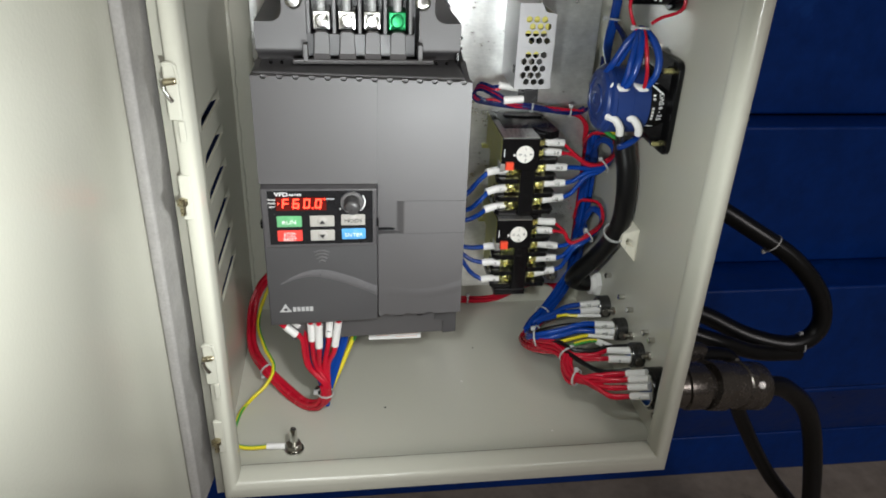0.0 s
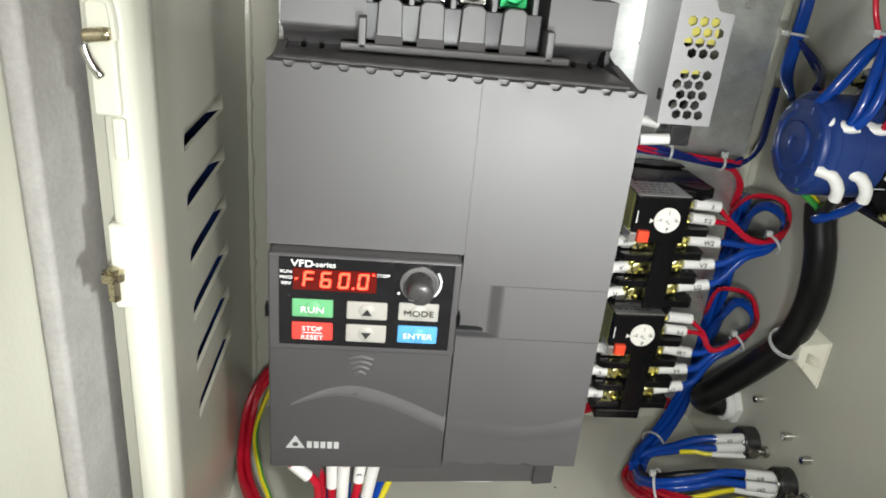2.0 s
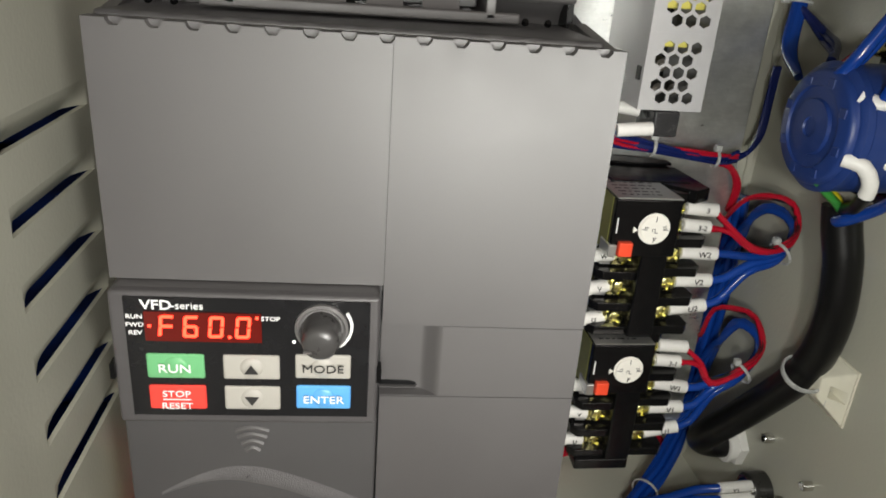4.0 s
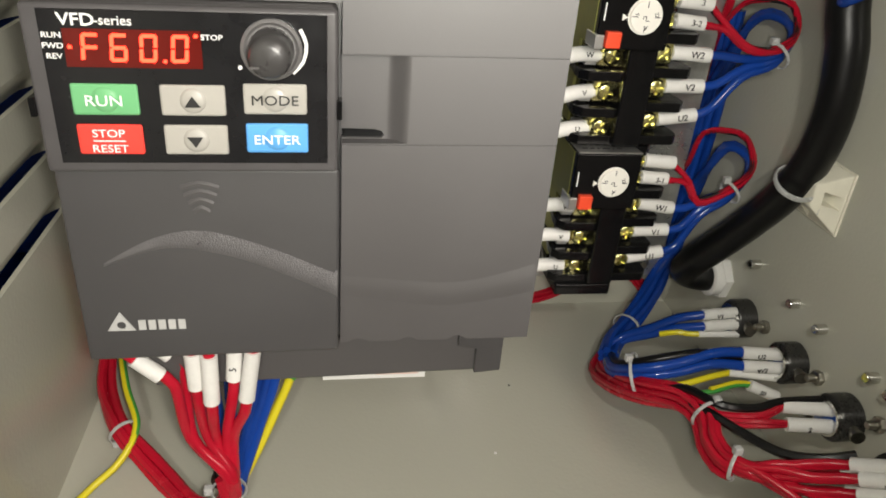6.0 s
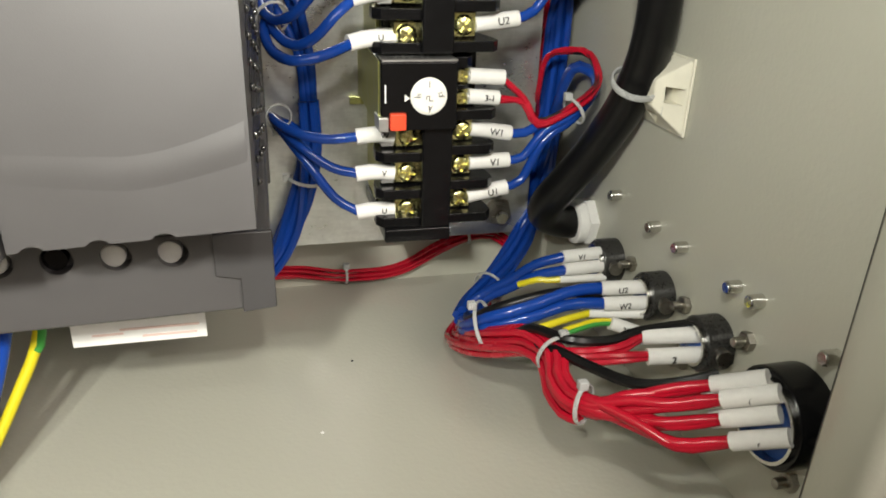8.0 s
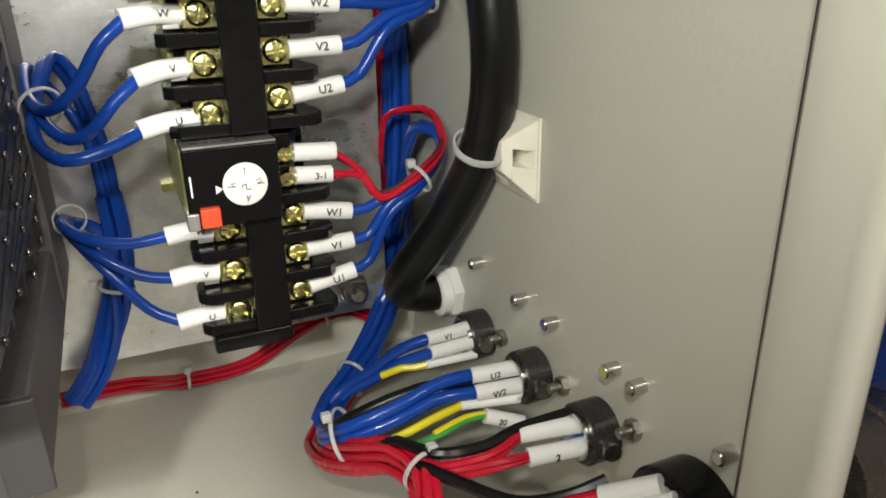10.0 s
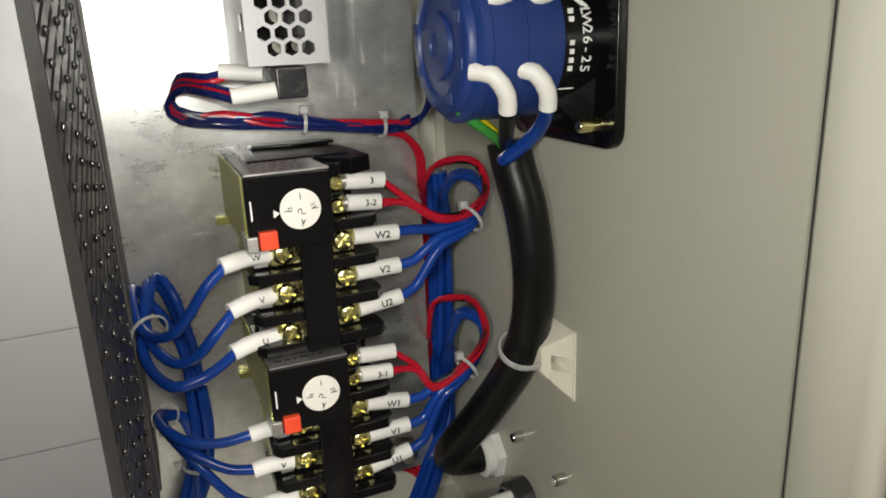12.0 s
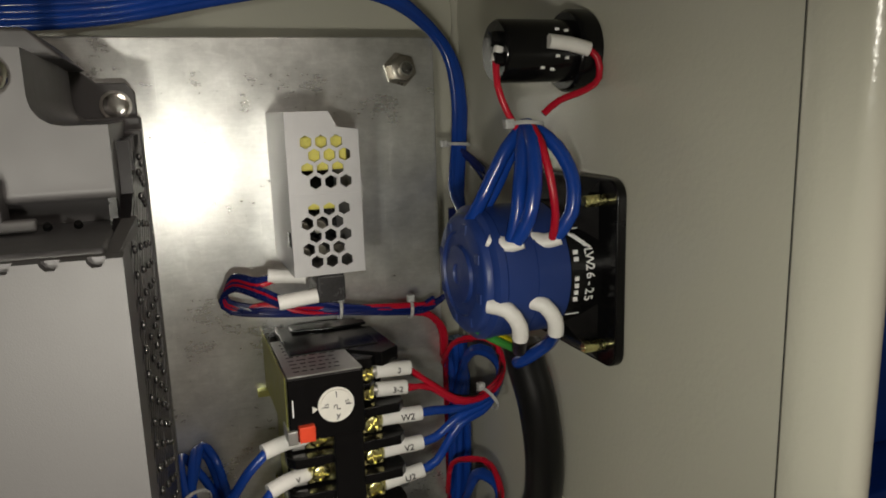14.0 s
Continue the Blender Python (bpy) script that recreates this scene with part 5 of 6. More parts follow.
# the loom down the corner and across to the connectors
main = thing("main_wire_loom", (0.22, 0.6, 0.15), "tied loom of blue and red wires led to the side connectors", "wire loom")
strands(main, [(0.2340, 0.6190, 0.3050), (0.2350, 0.6180, 0.2600), (0.2330, 0.6170, 0.2100), (0.2280, 0.6120, 0.1720), (0.2190, 0.6020, 0.1530), (0.2045, 0.5860, 0.1415), (0.1910, 0.5740, 0.1345), (0.1790, 0.5620, 0.1310), (0.1715, 0.5500, 0.1315)], [BLUE] * 7, WR, 0.95, 3, 1.0)
strands(main, [(0.2265, 0.6230, 0.3100), (0.2270, 0.6230, 0.2600), (0.2260, 0.6220, 0.2000), (0.2255, 0.6190, 0.1600), (0.2180, 0.6080, 0.1430), (0.2040, 0.5880, 0.1320), (0.1890, 0.5720, 0.1250), (0.1760, 0.5590, 0.1225), (0.1690, 0.5460, 0.1240), (0.1680, 0.5280, 0.1330)], [RED] * 4, SR, 1.0, 5, 1.0)
tie(main, (0.1915, 0.5745, 0.1335), (-0.72, -0.67, -0.2), 0.0082)
# blue pair to the first connector
for k in range(2):
    sleeve(main, (0.2360, 0.5420 - k * 0.0035, 0.1640 - k * 0.0050), (0.2145, 0.5405 - k * 0.0035, 0.1640 - k * 0.0050), 0.0030, "V1" if k == 0 else "", size=0.0036)
    part("wire", bm_tube([(0.2160, 0.5405 - k * 0.0035, 0.1640 - k * 0.0050), (0.2040, 0.5450 - k * 0.002, 0.1590 - k * 0.0050), (0.1940, 0.5520, 0.1480 - k * 0.0042), (0.1840, 0.5590, 0.1385 - k * 0.0030), (0.1745, 0.5570, 0.1325 - k * 0.0020), (0.1710, 0.5490, 0.1310)], WR * 1.15, 8), BLUE, main)
sleeve(main, (0.2350, 0.5360, 0.1540), (0.2125, 0.5365, 0.1545), 0.0018)
part("wire", bm_tube([(0.2130, 0.5365, 0.1545), (0.2075, 0.5385, 0.1535), (0.2030, 0.5400, 0.1535), (0.1960, 0.5450, 0.1490)], SR * 1.1, 7), YELLOW, main)
# blue pair and an earth wire to the second connector
for k in range(2):
    sleeve(main, (0.2370, 0.5020 - k * 0.0035, 0.1660 - k * 0.0056), (0.2180, 0.5060 - k * 0.0035, 0.1650 - k * 0.0056), 0.0031, ("U2", "W2")[k], size=0.0036)
    part("wire", bm_tube([(0.2195, 0.5060 - k * 0.0035, 0.1650 - k * 0.0056), (0.2120, 0.5075 - k * 0.003, 0.1645 - k * 0.0052), (0.2030, 0.5090 - k * 0.002, 0.1625 - k * 0.0048), (0.1865, 0.5080 - k * 0.001, 0.1580 - k * 0.0046), (0.1715, 0.5125, 0.1520 - k * 0.0044), (0.1665, 0.5300, 0.1390 - k * 0.0036), (0.1700, 0.5460, 0.1320 - k * 0.0020)], WR * 1.2, 8), BLUE, main)
part("wire", bm_tube([(0.2200, 0.5060, 0.1620), (0.2050, 0.5095, 0.1625), (0.1900, 0.5110, 0.1605), (0.1740, 0.5160, 0.1535), (0.1690, 0.5320, 0.1400), (0.1730, 0.5480, 0.1330)], WR * 1.1, 8), RUBBER, main)
sleeve(main, (0.2350, 0.4975, 0.1555), (0.2125, 0.5035, 0.1550), 0.0019)
part("wire", bm_tube([(0.2130, 0.5035, 0.1550), (0.2020, 0.5015, 0.1545), (0.1860, 0.4995, 0.1520), (0.1730, 0.5050, 0.1460), (0.1670, 0.5220, 0.1350)], WR * 0.75, 8), YELLOW, main)
sleeve(main, (0.2300, 0.4880, 0.1520), (0.2165, 0.4920, 0.1565), 0.0028, "20", size=0.0034)
part("wire", bm_tube([(0.2175, 0.4920, 0.1562), (0.2100, 0.4930, 0.1560), (0.1960, 0.4900, 0.1550), (0.1830, 0.4930, 0.1520)], SR * 0.9, 7), GREEN, main)
part("wire", bm_tube([(0.2175, 0.4925, 0.1568), (0.2100, 0.4936, 0.1570), (0.1960, 0.4906, 0.1562)], SR * 0.8, 7), YELLOW, main)
tie(main, (0.1700, 0.5130, 0.1480), (0.72, -0.45, 0.42), 0.0108, 0.8)
# red wires on to the third and fourth connectors
strands(main, [(0.1790, 0.5615, 0.1225), (0.1700, 0.5480, 0.1235), (0.1678, 0.5220, 0.1365), (0.1720, 0.5030, 0.1475), (0.1800, 0.4855, 0.1575), (0.1840, 0.4710, 0.1585), (0.1810, 0.4590, 0.1560), (0.1815, 0.4490, 0.1550), (0.1843, 0.4448, 0.1552)], [RED] * 9, SR * 1.2, 1.0, 8, 1.4)
part("wire", bm_tube([(0.1715, 0.5060, 0.1455), (0.1760, 0.4940, 0.1545), (0.1800, 0.4840, 0.1625), (0.1880, 0.4690, 0.1655), (0.2040, 0.4680, 0.1640), (0.2160, 0.4690, 0.1660), (0.2330, 0.4660, 0.1690)], SR * 1.4, 7), RUBBER, main)
part("wire", bm_tube([(0.1800, 0.4800, 0.1570), (0.1835, 0.4700, 0.1610), (0.1910, 0.4580, 0.1612), (0.2010, 0.4420, 0.1630), (0.2120, 0.4330, 0.1680), (0.2230, 0.4300, 0.1720)], SR * 1.5, 7), RUBBER, main)
for k in range(2):
    sleeve(main, (0.2370, 0.4620 - k * 0.004, 0.1665 - k * 0.0062), (0.2170, 0.4685 - k * 0.006, 0.1640 - k * 0.0052), 0.0032, "2" if k else "", size=0.0040)
    for q in range(2):
        part("wire", bm_tube([(0.2180, 0.4682 - k * 0.006, 0.1640 - k * 0.0052 + q * 0.001), (0.2060, 0.4650 - k * 0.002, 0.1605 - k * 0.0022 + q * 0.0022), (0.1930, 0.4665, 0.1590 - k * 0.002 + q * 0.0026), (0.1845, 0.4730, 0.1590)], SR * 1.05, 7), RED, main)
tie(main, (0.1838, 0.4712, 0.1585), (0.25, -0.95, -0.1), 0.0072)
tie(main, (0.1845, 0.4445, 0.1552), (0.65, -0.75, 0.1), 0.0068)
for k, (y, z, text) in enumerate(((0.4260, 0.1712, ""), (0.4200, 0.1700, "6"), (0.4180, 0.1640, ""), (0.4120, 0.1600, "9"), (0.4290, 0.1660, ""), (0.4230, 0.1600, ""))):
    sleeve(main, (0.2290, y - 0.0110, z + 0.0085), (0.2185, y, z), 0.0030, text, size=0.0038)
    for q in range(2):
        ox, oz = 0.0016 * math.cos(k * 1.9 + q * 2.6), 0.0034 * math.sin(k * 1.9 + q * 2.6)
        part("wire", bm_tube([(0.2195, y - 0.001, z + 0.0008), (0.2130, y + 0.0035, z - 0.0022 - q * 0.0014), (0.2045, 0.4265 + (y - 0.42) * 0.95, 0.1608 + (z - 0.165) * 0.95 - q * 0.0012), (0.1960 + ox, 0.4335 + (y - 0.42) * 0.5, 0.1585 + (z - 0.165) * 0.55 + oz * 0.6), (0.1878 + ox, 0.4403, 0.1560 + oz * 0.8), (0.1832 + ox, 0.4462, 0.1552 + oz * 0.8)], SR * 1.35, 8), RED, main)

# wires on the left of the relays: the upper ones bow out, pass a tie and turn over the top; the lower ones turn back at a tie
COILS = ([(0.1125, 0.5480, 0.2860), (0.1055, 0.5500, 0.2755), (0.0990, 0.5540, 0.2685), (0.0925, 0.5640, 0.2655), (0.0880, 0.5740, 0.2680), (0.0868, 0.5880, 0.2735), (0.0875, 0.5985, 0.2752), (0.0915, 0.6015, 0.2690), (0.0985, 0.6000, 0.2570), (0.1030, 0.5980, 0.2430), (0.1040, 0.5975, 0.2200)],
         [(0.1140, 0.5450, 0.2690), (0.1065, 0.5470, 0.2610), (0.0990, 0.5535, 0.2573), (0.0925, 0.5650, 0.2605), (0.0905, 0.5760, 0.2670), (0.0922, 0.5910, 0.2750), (0.0945, 0.6000, 0.2768), (0.0990, 0.6015, 0.2710), (0.1030, 0.5995, 0.2570), (0.1055, 0.5975, 0.2400), (0.1060, 0.5975, 0.2200)],
         [(0.1120, 0.5430, 0.2560), (0.1045, 0.5400, 0.2543), (0.0970, 0.5415, 0.2535), (0.0905, 0.5560, 0.2550), (0.0882, 0.5700, 0.2610), (0.0922, 0.5850, 0.2715), (0.0968, 0.6000, 0.2782), (0.1018, 0.5945, 0.2732), (0.1048, 0.5920, 0.2610), (0.1075, 0.5960, 0.2430), (0.1080, 0.5975, 0.2200)])
TURNS = ([(0.1100, 0.5560, 0.2188), (0.0980, 0.5600, 0.2210)], [(0.1120, 0.5560, 0.2065), (0.0995, 0.5605, 0.2150)], [(0.1130, 0.5570, 0.1925), (0.1015, 0.5610, 0.2085)])
for n, (dz, down) in enumerate(((0.0, True), (-0.0740, False))):
    w = thing("relay_feed_loom", (0.11, 0.58, 0.27 + dz), "blue wires with white marker sleeves fed to the relay", "wire loom", "feed looms at the relays")
    starts = (0.2935, 0.2770, 0.2600)
    ends = ((0.1195, 0.2930), (0.1205, 0.2750), (0.1195, 0.2585)) if down else ((0.1225, 0.2938), (0.1220, 0.2775), (0.1220, 0.2600))
    for k in range(3):
        x1, z1 = ends[k]
        y1 = 0.5500 if down else 0.5550
        sleeve(w, (0.1385, 0.5555, starts[k] + dz), (x1, y1, z1 + dz), text="WVU"[k], bend=0.0008, size=0.0034, shift=-0.0036)
        path = [(x1 + 0.0015, y1, z1 + dz)]
        if down:
            path += COILS[k]
        else:
            path += TURNS[k] + [(0.0912 + 0.0010 * k, 0.5710, 0.2225 - 0.0022 * k), (0.0890 + 0.0008 * k, 0.5830, 0.2225 - 0.0018 * k), (0.0905 + 0.0012 * k, 0.5920, 0.2190 - 0.0010 * k), (0.0985 + 0.0010 * k, 0.5970, 0.2120), (0.1030 + 0.0010 * k, 0.5975, 0.1950)]
        part("wire", bm_tube(path, WR, 8), BLUE, w)
    if down:
        tie(w, (0.0915, 0.5715, 0.2650), (-0.35, 0.85, 0.35), 0.0072)
    else:
        tie(w, (0.0918, 0.5815, 0.2225), (-0.2, 0.95, 0.05), 0.0056)
drop = thing("feed_loom", (0.1, 0.595, 0.17), "blue wires tied flat against the mounting plate", "wire loom")
strands(drop, [(0.1050, 0.5975, 0.2260), (0.1055, 0.5975, 0.2050), (0.1020, 0.5970, 0.1850), (0.0960, 0.5960, 0.1680), (0.0880, 0.5930, 0.1520), (0.0790, 0.5900, 0.1420)], [BLUE] * 6, WR, 0.95, 11, 0.6)
tie(drop, (0.1020, 0.5965, 0.1875), (0.25, 0, 0.97), 0.0072)

# control wires of the power supply
psu = thing("supply_wire_loom", (0.16, 0.59, 0.34), "navy and red control wires with white sleeves, tied in two places", "wire loom")
sleeve(psu, (0.1475, 0.5570, 0.3545), (0.1315, 0.5580, 0.3530), 0.0031)
sleeve(psu, (0.1455, 0.5700, 0.3600), (0.1300, 0.5730, 0.3615), 0.0030)
for k in range(7):
    mat = (NAVY, NAVY, RED, NAVY, RED, NAVY, NAVY)[k]
    back = k > 3      # the last ones come from the rear sleeve
    y0, z0 = (0.5728, 0.3608) if back else (0.5580, 0.3530)
    q = (k - 4) if back else k
    part("wire", bm_tube([(0.1325, y0 + q * 0.0006, z0 + q * 0.0011 - 0.0015), (0.1255, 0.5690 + k * 0.0008, 0.3535 + k * 0.0011), (0.1165, 0.5830 + k * 0.0004, 0.3548 + k * 0.0009), (0.1108 + k * 0.0004, 0.5900, 0.3490 + k * 0.0002), (0.1150 + k * 0.0005, 0.5910, 0.3425 + k * 0.0006),
                         (0.1320, 0.5902 - 0.0014 * (k % 2), 0.3392 + (k * 3 % 7) * 0.0009), (0.1480, 0.5900 - 0.0016 * ((k + 1) % 2), 0.3378 + (k * 2 % 7) * 0.0009), (0.1630, 0.5897 - 0.0012 * (k % 2), 0.3362 + (k * 2 % 7) * 0.0007), (0.1985, 0.5900 - 0.0012 * ((k + 1) % 2), 0.3317 + (k * 3 % 7) * 0.0007), (0.2120, 0.5930, 0.3320 + k * 0.0008)], SR * 0.85, 7), mat, psu)
for k in range(3):
    part("wire", bm_tube([(0.2110, 0.5930, 0.3322 + k * 0.001), (0.2200, 0.5970, 0.3360), (0.2250 + k * 0.001, 0.6000, 0.3450), (0.2260 + k * 0.001, 0.6010, 0.3620), (0.2250 + k * 0.001, 0.5990, 0.3800)], SR, 7), NAVY, psu)
    part("wire", bm_tube([(0.1985, 0.5905, 0.3315 + k * 0.001), (0.2090, 0.5930, 0.3280 + k * 0.0005), (0.2165 + k * 0.001, 0.5970, 0.3190), (0.2195 + k * 0.001, 0.6030, 0.3050), (0.2240 + k * 0.0014, 0.6180, 0.2850), (0.2250 + k * 0.0014, 0.6220, 0.2500)], SR, 7), RED, psu)
tie(psu, (0.1635, 0.5895, 0.3380), (1, 0, -0.1), 0.0044)
tie(psu, (0.1985, 0.5900, 0.3335), (1, 0, -0.1), 0.0042)

# blue wires over the top of the plate and down to the switch
over = thing("top_wire_loom", (0.15, 0.6, 0.475), "blue wires led over the mounting plate to the switch", "wire loom")
for k in range(5):
    o = k * 0.0026
    part("wire", bm_tube([(-0.0700, 0.6000, 0.4660 + o), (0.0000, 0.6000, 0.4650 + o), (0.0400, 0.6000, 0.4658 + o), (0.0790, 0.6010, 0.4690 + o), (0.1250, 0.6030, 0.4780 + o), (0.1640, 0.6040, 0.4840 + o * 0.8), (0.1950, 0.6040, 0.4800 + o * 0.5), (0.2150, 0.6040, 0.4690 + o * 0.3),
                         (0.2270 + o * 0.3, 0.6040, 0.4540), (0.2310 + o * 0.4, 0.6040, 0.4330), (0.2295 + o * 0.4, 0.6020, 0.4110), (0.2240 + o * 0.4, 0.5930, 0.3900), (0.2200, 0.5700, 0.3790)], 0.0021, 8), BLUE, over)
tie(over, (0.2310, 0.6020, 0.4110), (0.1, 0.1, 1), 0.0062)
for k in range(2):
    part("wire", bm_tube([(0.2300, 0.6020, 0.4090), (0.2350, 0.5980, 0.4050), (0.2380, 0.5850, 0.3980 - k * 0.003), (0.2280, 0.5600, 0.3950 - k * 0.004), (0.2150, 0.5420, 0.3900 - k * 0.005)], 0.0021, 8), NAVY, over)

# wires on the switch
sw = thing("switch_wire_loom", (0.215, 0.49, 0.4), "thick blue and red wires looped onto the switch terminals", "wire loom")
for x, y, z, up in ((0.2030, 0.4905, 0.3825, 1), (0.2180, 0.4905, 0.3825, 1)):
    part("terminal_sleeve", bm_tube([(x - 0.0055, y + 0.0045, z + 0.0010), (x, y + 0.0010, z - 0.0010), (x + 0.0050, y - 0.0020, z + 0.0005)], 0.0032, 12, flat=0.75), SLEEVE, sw)
for x in (0.1985, 0.2130):
    part("terminal_sleeve", bm_tube([(x - 0.0030, 0.4915, 0.3605), (x + 0.0025, 0.4870, 0.3590), (x + 0.0065, 0.4860, 0.3530), (x + 0.0078, 0.4880, 0.3475)], 0.0030, 12), SLEEVE, sw)
part("wire", bm_tube([(0.2055, 0.4885, 0.3830), (0.2085, 0.4850, 0.3910), (0.2110, 0.4850, 0.4040), (0.2130, 0.4900, 0.4170), (0.2150, 0.4980, 0.4230)], 0.0027, 9), BLUE, sw)
part("wire", bm_tube([(0.2045, 0.4905, 0.3830), (0.2060, 0.4890, 0.3920), (0.2080, 0.4900, 0.4050), (0.2120, 0.4950, 0.4180), (0.2150, 0.5000, 0.4230)], 0.0026, 9), BLUE, sw)
part("wire", bm_tube([(0.2215, 0.4885, 0.3835), (0.2255, 0.4850, 0.3920), (0.2265, 0.4860, 0.4040), (0.2230, 0.4910, 0.4150), (0.2165, 0.4980, 0.4225)], 0.0027, 9), BLUE, sw)
part("wire", bm_tube([(0.2195, 0.4880, 0.3830), (0.2185, 0.4840, 0.3920), (0.2165, 0.4840, 0.4050), (0.2150, 0.4880, 0.4170), (0.2150, 0.4960, 0.4235)], 0.0015, 8), RED, sw)
part("wire", bm_tube([(0.2150, 0.4990, 0.4230), (0.2080, 0.5000, 0.4150), (0.2030, 0.5020, 0.4050), (0.1985, 0.5040, 0.3950), (0.1960, 0.5080, 0.3880)], 0.0027, 9), BLUE, sw)
part("wire", bm_tube([(0.2150, 0.5000, 0.4225), (0.2110, 0.5040, 0.4120), (0.2070, 0.5080, 0.4000), (0.2040, 0.5120, 0.3920)], 0.0025, 9), BLUE, sw)
part("wire", bm_tube([(0.2150, 0.5005, 0.4225), (0.2060, 0.5040, 0.4090), (0.2020, 0.5080, 0.3980), (0.1990, 0.5120, 0.3920)], 0.0015, 8), RED, sw)
tie(sw, (0.2150, 0.4985, 0.4228), (0.1, 0.2, 1), 0.0058)

# red control wires along the cabinet's back edge
low = thing("control_wire_loom", (0.15, 0.62, 0.12), "loom of thin red control wires along the cabinet's back", "wire loom")
strands(low, [(0.0700, 0.6180, 0.1290), (0.0850, 0.6220, 0.1270), (0.0990, 0.6250, 0.1250), (0.1240, 0.6260, 0.1205), (0.1530, 0.6250, 0.1225), (0.1770, 0.6240, 0.1350), (0.1930, 0.6240, 0.1410), (0.2080, 0.6240, 0.1410), (0.2190, 0.6220, 0.1330), (0.2200, 0.6150, 0.1300)], [RED] * 7, SR * 0.74, 1.35, 21, 2.6)
tie(low, (0.1240, 0.6260, 0.1205), (1, 0, -0.05), 0.0044)
tie(low, (0.1930, 0.6240, 0.1410), (1, 0, 0.15), 0.0044)

# supply wires below the drive
feed = thing("drive_wire_loom", (-0.03, 0.47, 0.15), "red and blue supply wires hanging from the drive's terminals", "wire loom")
for k, (a, b) in enumerate((((-0.0470, 0.4620, 0.2040), (-0.0390, 0.4620, 0.1960)), ((-0.0430, 0.4700, 0.2050), (-0.0370, 0.4700, 0.1990)), ((-0.0275, 0.4620, 0.2060), (-0.0272, 0.4620, 0.1905)),
                            ((-0.0215, 0.4600, 0.2060), (-0.0220, 0.4600, 0.1850)), ((-0.0130, 0.4640, 0.2080), (-0.0142, 0.4640, 0.1925)), ((-0.0065, 0.4610, 0.2070), (-0.0098, 0.4610, 0.1850)))):
    sleeve(feed, a, b, 0.0030, "5" if k == 4 else "", size=0.0036)
    a, b = Vector(a), Vector(b)
    d = (b - a).normalized()
    start = b - d * 0.002
    mat = RED
    part("wire", bm_tube([start, b + d * 0.006, (b.x * 0.55 - 0.0105, 0.4640, 0.1650), (-0.0192 + 0.0014 * (k % 3), 0.4585 + 0.0028 * (k // 3), 0.1500), (-0.0192 + 0.0012 * (k % 3), 0.4590 + 0.0024 * (k // 3), 0.1370)], WR, 8), mat, feed)
    part("wire", bm_tube([tuple(a), tuple(a - d * 0.012)], WR, 8), mat, feed)
strands(feed, [(-0.0185, 0.4600, 0.1480), (-0.0190, 0.4600, 0.1360), (-0.0250, 0.4640, 0.1245), (-0.0365, 0.4740, 0.1190), (-0.0500, 0.4880, 0.1190), (-0.0605, 0.4975, 0.1235), (-0.0705, 0.5070, 0.1315), (-0.0835, 0.5350, 0.1290), (-0.0890, 0.5600, 0.1330), (-0.0870, 0.5800, 0.1500), (-0.0770, 0.5880, 0.1700), (-0.0600, 0.5900, 0.1850)], [RED] * 4, WR, 0.95, 31, 0.8)
tie(feed, (-0.0188, 0.4600, 0.1400), (0.1, 0, 1), 0.0066)
tie(feed, (-0.0700, 0.5062, 0.1310), (-0.6, 0.7, 0.3), 0.0062)
for k in range(3):
    part("wire", bm_tube([(-0.0330 + 0.0068 * k, 0.4930, 0.2000), (-0.0320 + 0.0060 * k, 0.4880, 0.1740), (-0.0290 + 0.0048 * k, 0.4850 + 0.002 * (k % 2), 0.1530), (-0.0225 + 0.0026 * k, 0.4800, 0.1310), (-0.0200 + 0.0010 * k, 0.4730, 0.1220), (-0.0180, 0.4660, 0.1230)], WR, 8), BLUE, feed)
for k in range(3):
    part("wire", bm_tube([(0.0030 - 0.0044 * k, 0.4960, 0.2000), (-0.0010 - 0.0036 * k, 0.4890, 0.1740), (-0.0080 - 0.0026 * k, 0.4840, 0.1520), (-0.0150 - 0.0012 * k, 0.4750, 0.1330), (-0.0175, 0.4680, 0.1260)], WR, 8), BLUE, feed)
for k in range(2):
    part("wire", bm_tube([(0.0072 - 0.015 * k, 0.5060, 0.2000), (0.0055 - 0.017 * k, 0.5010, 0.1700), (-0.0030 - 0.012 * k, 0.4920, 0.1500), (-0.0135 - 0.004 * k, 0.4810, 0.1310), (-0.0190, 0.4750, 0.1240)], SR * 1.5, 8), YELLOW, feed)
part("wire", bm_tube([(0.0084, 0.5055, 0.2000), (0.0068, 0.5002, 0.1700), (0.0045, 0.4982, 0.1640)], SR * 1.2, 8), GREEN, feed)
part("wire_tie", bm_ring((-0.0215, 0.4785, 0.1265), (0.35, 0.3, 1), 0.0068, 0.0009, 20, wide=2.4), RUBBER, feed)
earth = thing("earth_wire", (-0.07, 0.46, 0.13), "thin yellow and green earth wire led to the floor stud", "earth wire")
epath = [(-0.0600, 0.5920, 0.1800), (-0.0740, 0.5880, 0.1620), (-0.0820, 0.5650, 0.1420), (-0.0740, 0.5320, 0.1370), (-0.0640, 0.5060, 0.1340), (-0.0690, 0.4930, 0.1260), (-0.0796, 0.4845, 0.1195), (-0.0885, 0.4700, 0.1165), (-0.0912, 0.4500, 0.1162), (-0.0895, 0.4330, 0.1162), (-0.0790, 0.4268, 0.1164), (-0.0600, 0.4265, 0.1170)]
part("wire", bm_tube(epath, SR * 1.15, 8), YELLOW, earth)
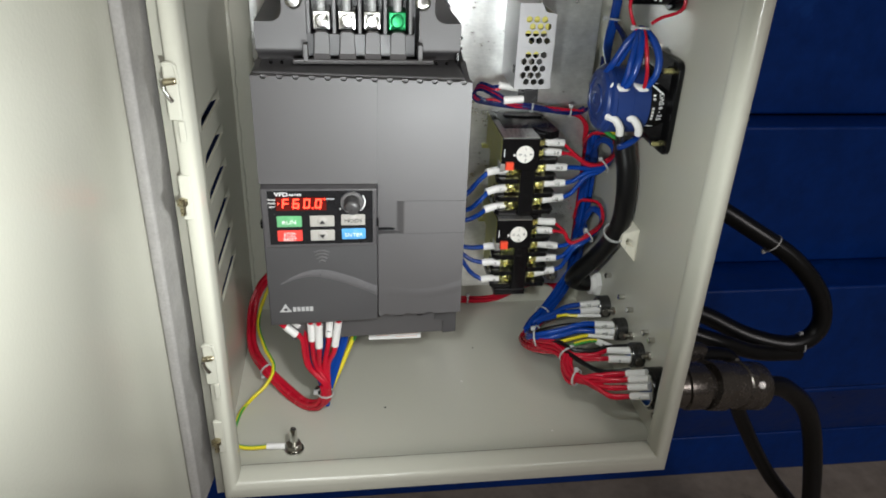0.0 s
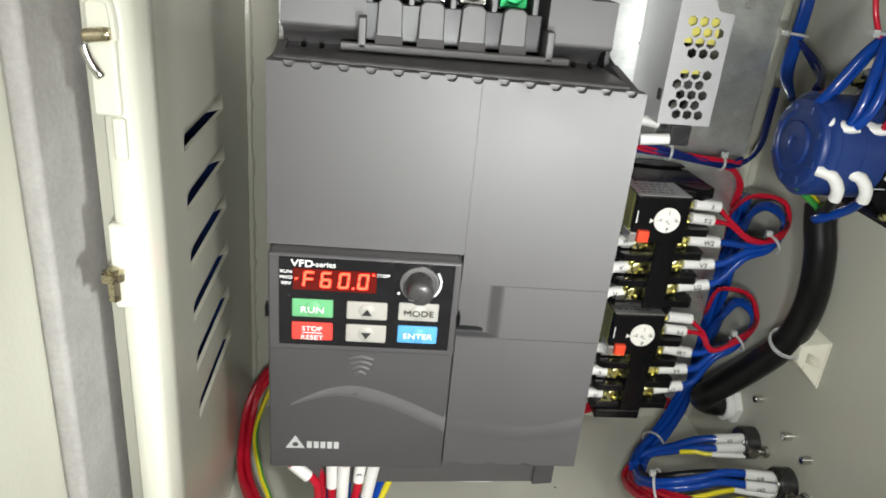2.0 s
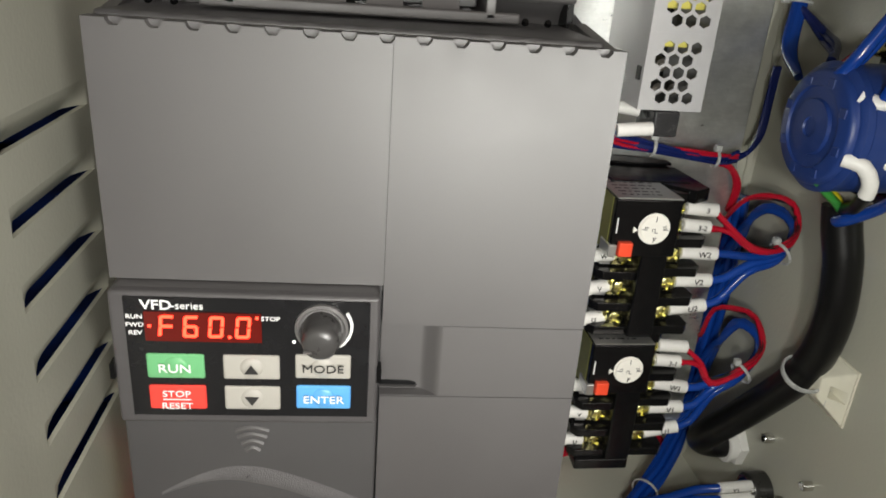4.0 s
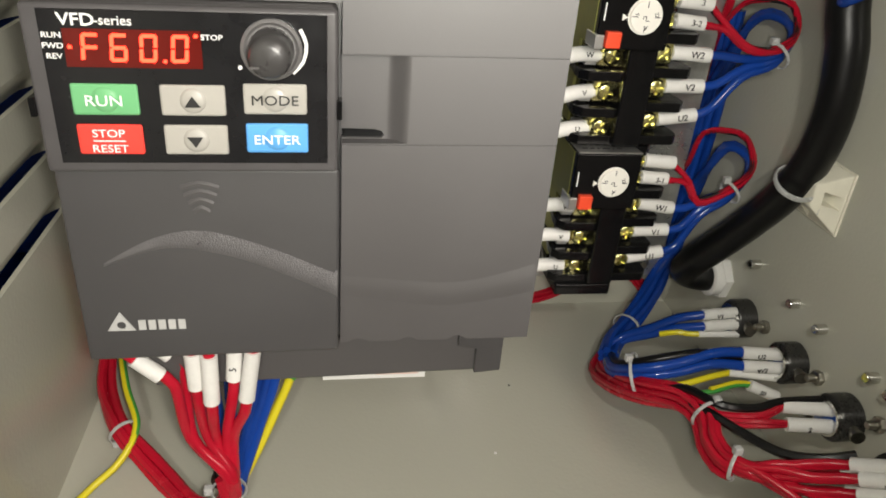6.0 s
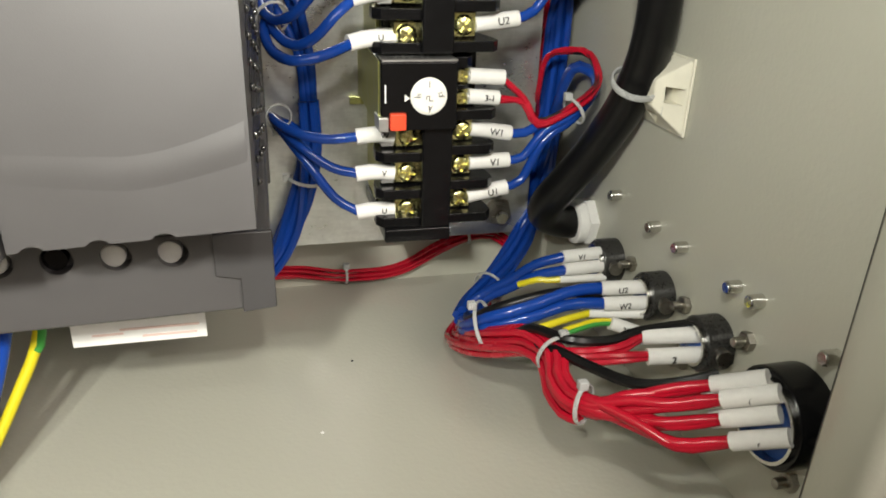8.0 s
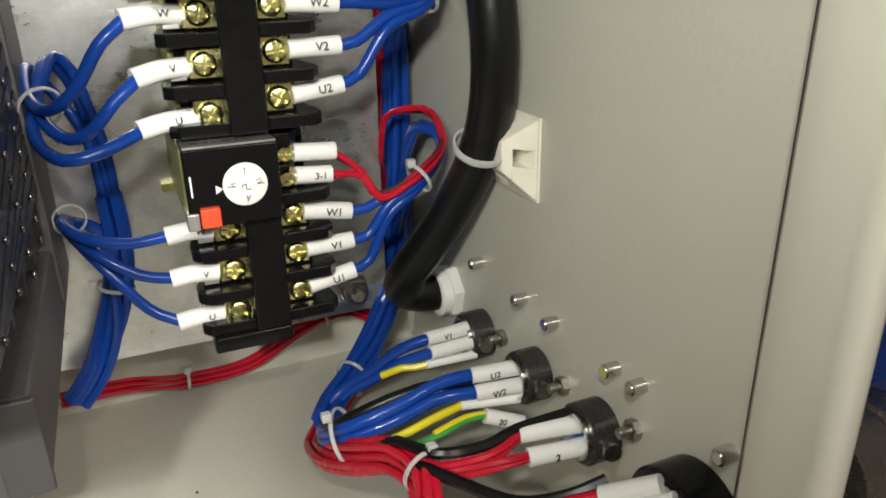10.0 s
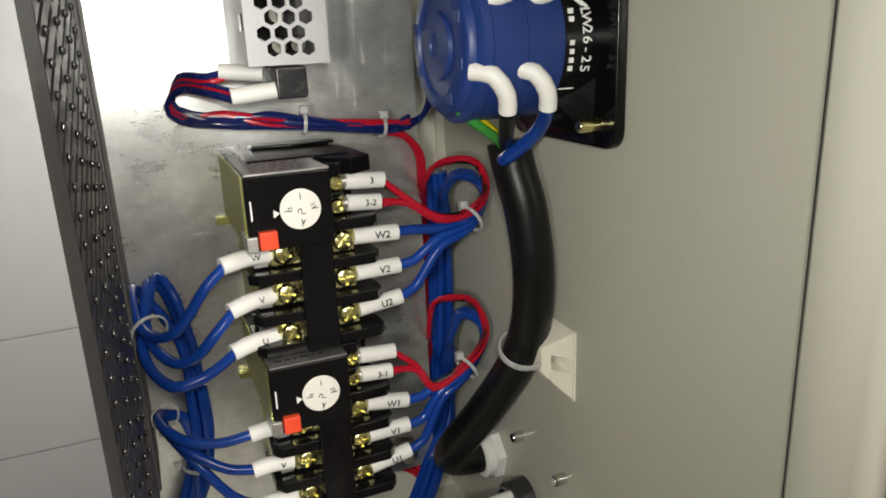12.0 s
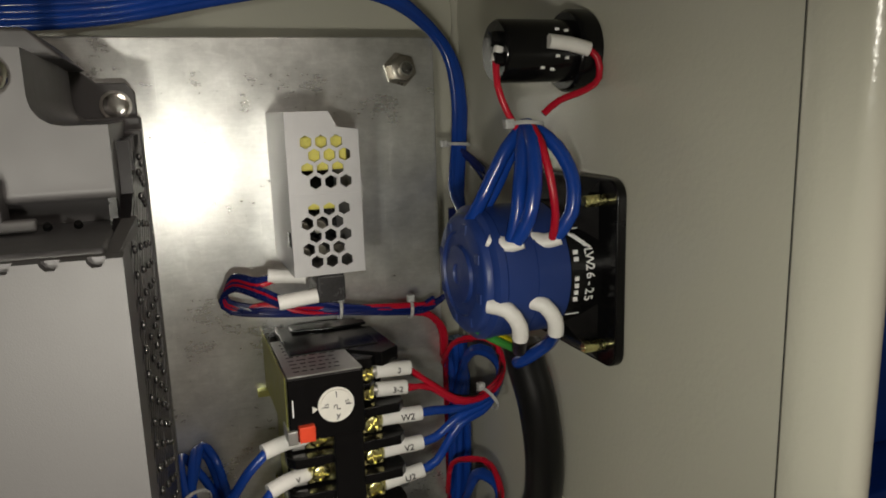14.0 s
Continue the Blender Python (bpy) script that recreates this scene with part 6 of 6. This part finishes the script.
part("stripe", bm_tube([(x + 0.0006, y + 0.0005, z + 0.0004) for x, y, z in epath], SR * 0.85, 8), GREEN, earth)
part("terminal_sleeve", bm_tube([(-0.0640, 0.4268, 0.1170), (-0.0500, 0.4262, 0.1168)], 0.0026, 10), SLEEVE, earth)

stud = thing("earth_stud", (-0.043, 0.4255, FZ), "threaded earth stud with a nut on the cabinet floor", "bolt")
part("stud", bm_lathe((-0.043, 0.4255, FZ), (0, 0, 1), [(0.0029, 0), (0.0029, 0.0200), (0.0022, 0.0212)], 14), STEEL, stud)
part("washer", bm_lathe((-0.043, 0.4255, FZ + 0.0002), (0, 0, 1), [(0.0075, 0), (0.0075, 0.0012)], 20), STEEL, stud)
part("nut", bm_lathe((-0.043, 0.4255, FZ + 0.0016), (0, 0, 1), [(0.0056, 0), (0.0062, 0.0006), (0.0062, 0.0048), (0.0054, 0.0056)], 6), DULL, stud)

# specks of dirt on the cabinet's floor
for k, (x, y) in enumerate(((0.1180, 0.5500), (0.1000, 0.5000), (0.0300, 0.4700), (0.1650, 0.4300), (-0.0300, 0.5200))):
    t = thing("paint_chip", (x, y, FZ), "tiny dark chip lying on the cabinet's floor", "chip", "chips on the cabinet floor")
    part("chip", bm_lathe((x, y, FZ + 0.0001), (0, 0, 1), [(0.0007 + 0.0002 * (k % 3), 0), (0.0004, 0.0005)], 6), INK if k % 2 == 0 else SLEEVE, t)

# ---- cables outside the right wall ----
out = thing("outside_cable", (0.35, 0.5, 0.15), "black rubber cable looping outside the cabinet, tied with nylon", "cable")
part("sheath", bm_tube([(0.292, 0.5425, 0.160), (0.330, 0.5300, 0.1560), (0.372, 0.5100, 0.1420), (0.412, 0.5000, 0.1380), (0.433, 0.5000, 0.1560), (0.4270, 0.5050, 0.1880), (0.3990, 0.5150, 0.2200), (0.3600, 0.5300, 0.2440), (0.3160, 0.5550, 0.2660), (0.2700, 0.5900, 0.2800)], 0.0085, 12), RUBBER, out)
tie(out, (0.4190, 0.5000, 0.1390), (0.9, 0, 0.2), 0.0092)
tie(out, (0.3790, 0.5225, 0.2330), (-0.7, 0.2, 0.6), 0.0092)
out = thing("outside_cable", (0.35, 0.48, 0.12), "black rubber cable looping outside the cabinet, tied with nylon", "cable")
part("sheath", bm_tube([(0.292, 0.4980, 0.162), (0.335, 0.4900, 0.1500), (0.375, 0.4950, 0.1340), (0.420, 0.5000, 0.1280)], 0.0075, 12), RUBBER, out)
out = thing("outside_cable", (0.4, 0.46, 0.0), "black rubber cable hanging down from a connector", "cable")
part("sheath", bm_tube([(0.292, 0.4580, 0.164), (0.330, 0.4650, 0.1500), (0.352, 0.4800, 0.1000), (0.380, 0.4900, 0.0500), (0.425, 0.4900, -0.0200), (0.490, 0.4700, -0.1000), (0.540, 0.4200, -0.2060)], 0.0070, 12), RUBBER, out)
plug = thing("outside_plug", (0.32, 0.4145, 0.165), "dark metal multi-pin plug outside the cabinet with its cable", "plug")
part("shell", bm_lathe((WX + 0.040, 0.4145, 0.1650), (1, 0.22, -0.25), [(0.0195, -0.006), (0.0200, -0.003), (0.0200, 0.010), (0.0182, 0.011), (0.0182, 0.026), (0.0196, 0.027), (0.0196, 0.034), (0.0186, 0.035), (0.0186, 0.038), (0.0196, 0.039), (0.0196, 0.048), (0.0150, 0.052), (0.0095, 0.056)], 28), LEAD, plug)
part("cord", bm_tube([(0.334, 0.4260, 0.1515), (0.368, 0.4380, 0.1380), (0.408, 0.4500, 0.0980), (0.436, 0.4550, 0.0300), (0.460, 0.4500, -0.0800), (0.480, 0.4300, -0.2070)], 0.0085, 12), RUBBER, plug)
for k in range(3):
    t = k * 2.1 + 0.4
    part("clamp_screw", bm_lathe((WX + 0.078, 0.4240 + math.cos(t) * 0.018, 0.1560 + math.sin(t) * 0.018), (0, math.cos(t), math.sin(t)), [(0.003, 0), (0.003, 0.005)], 8), STEEL, plug)
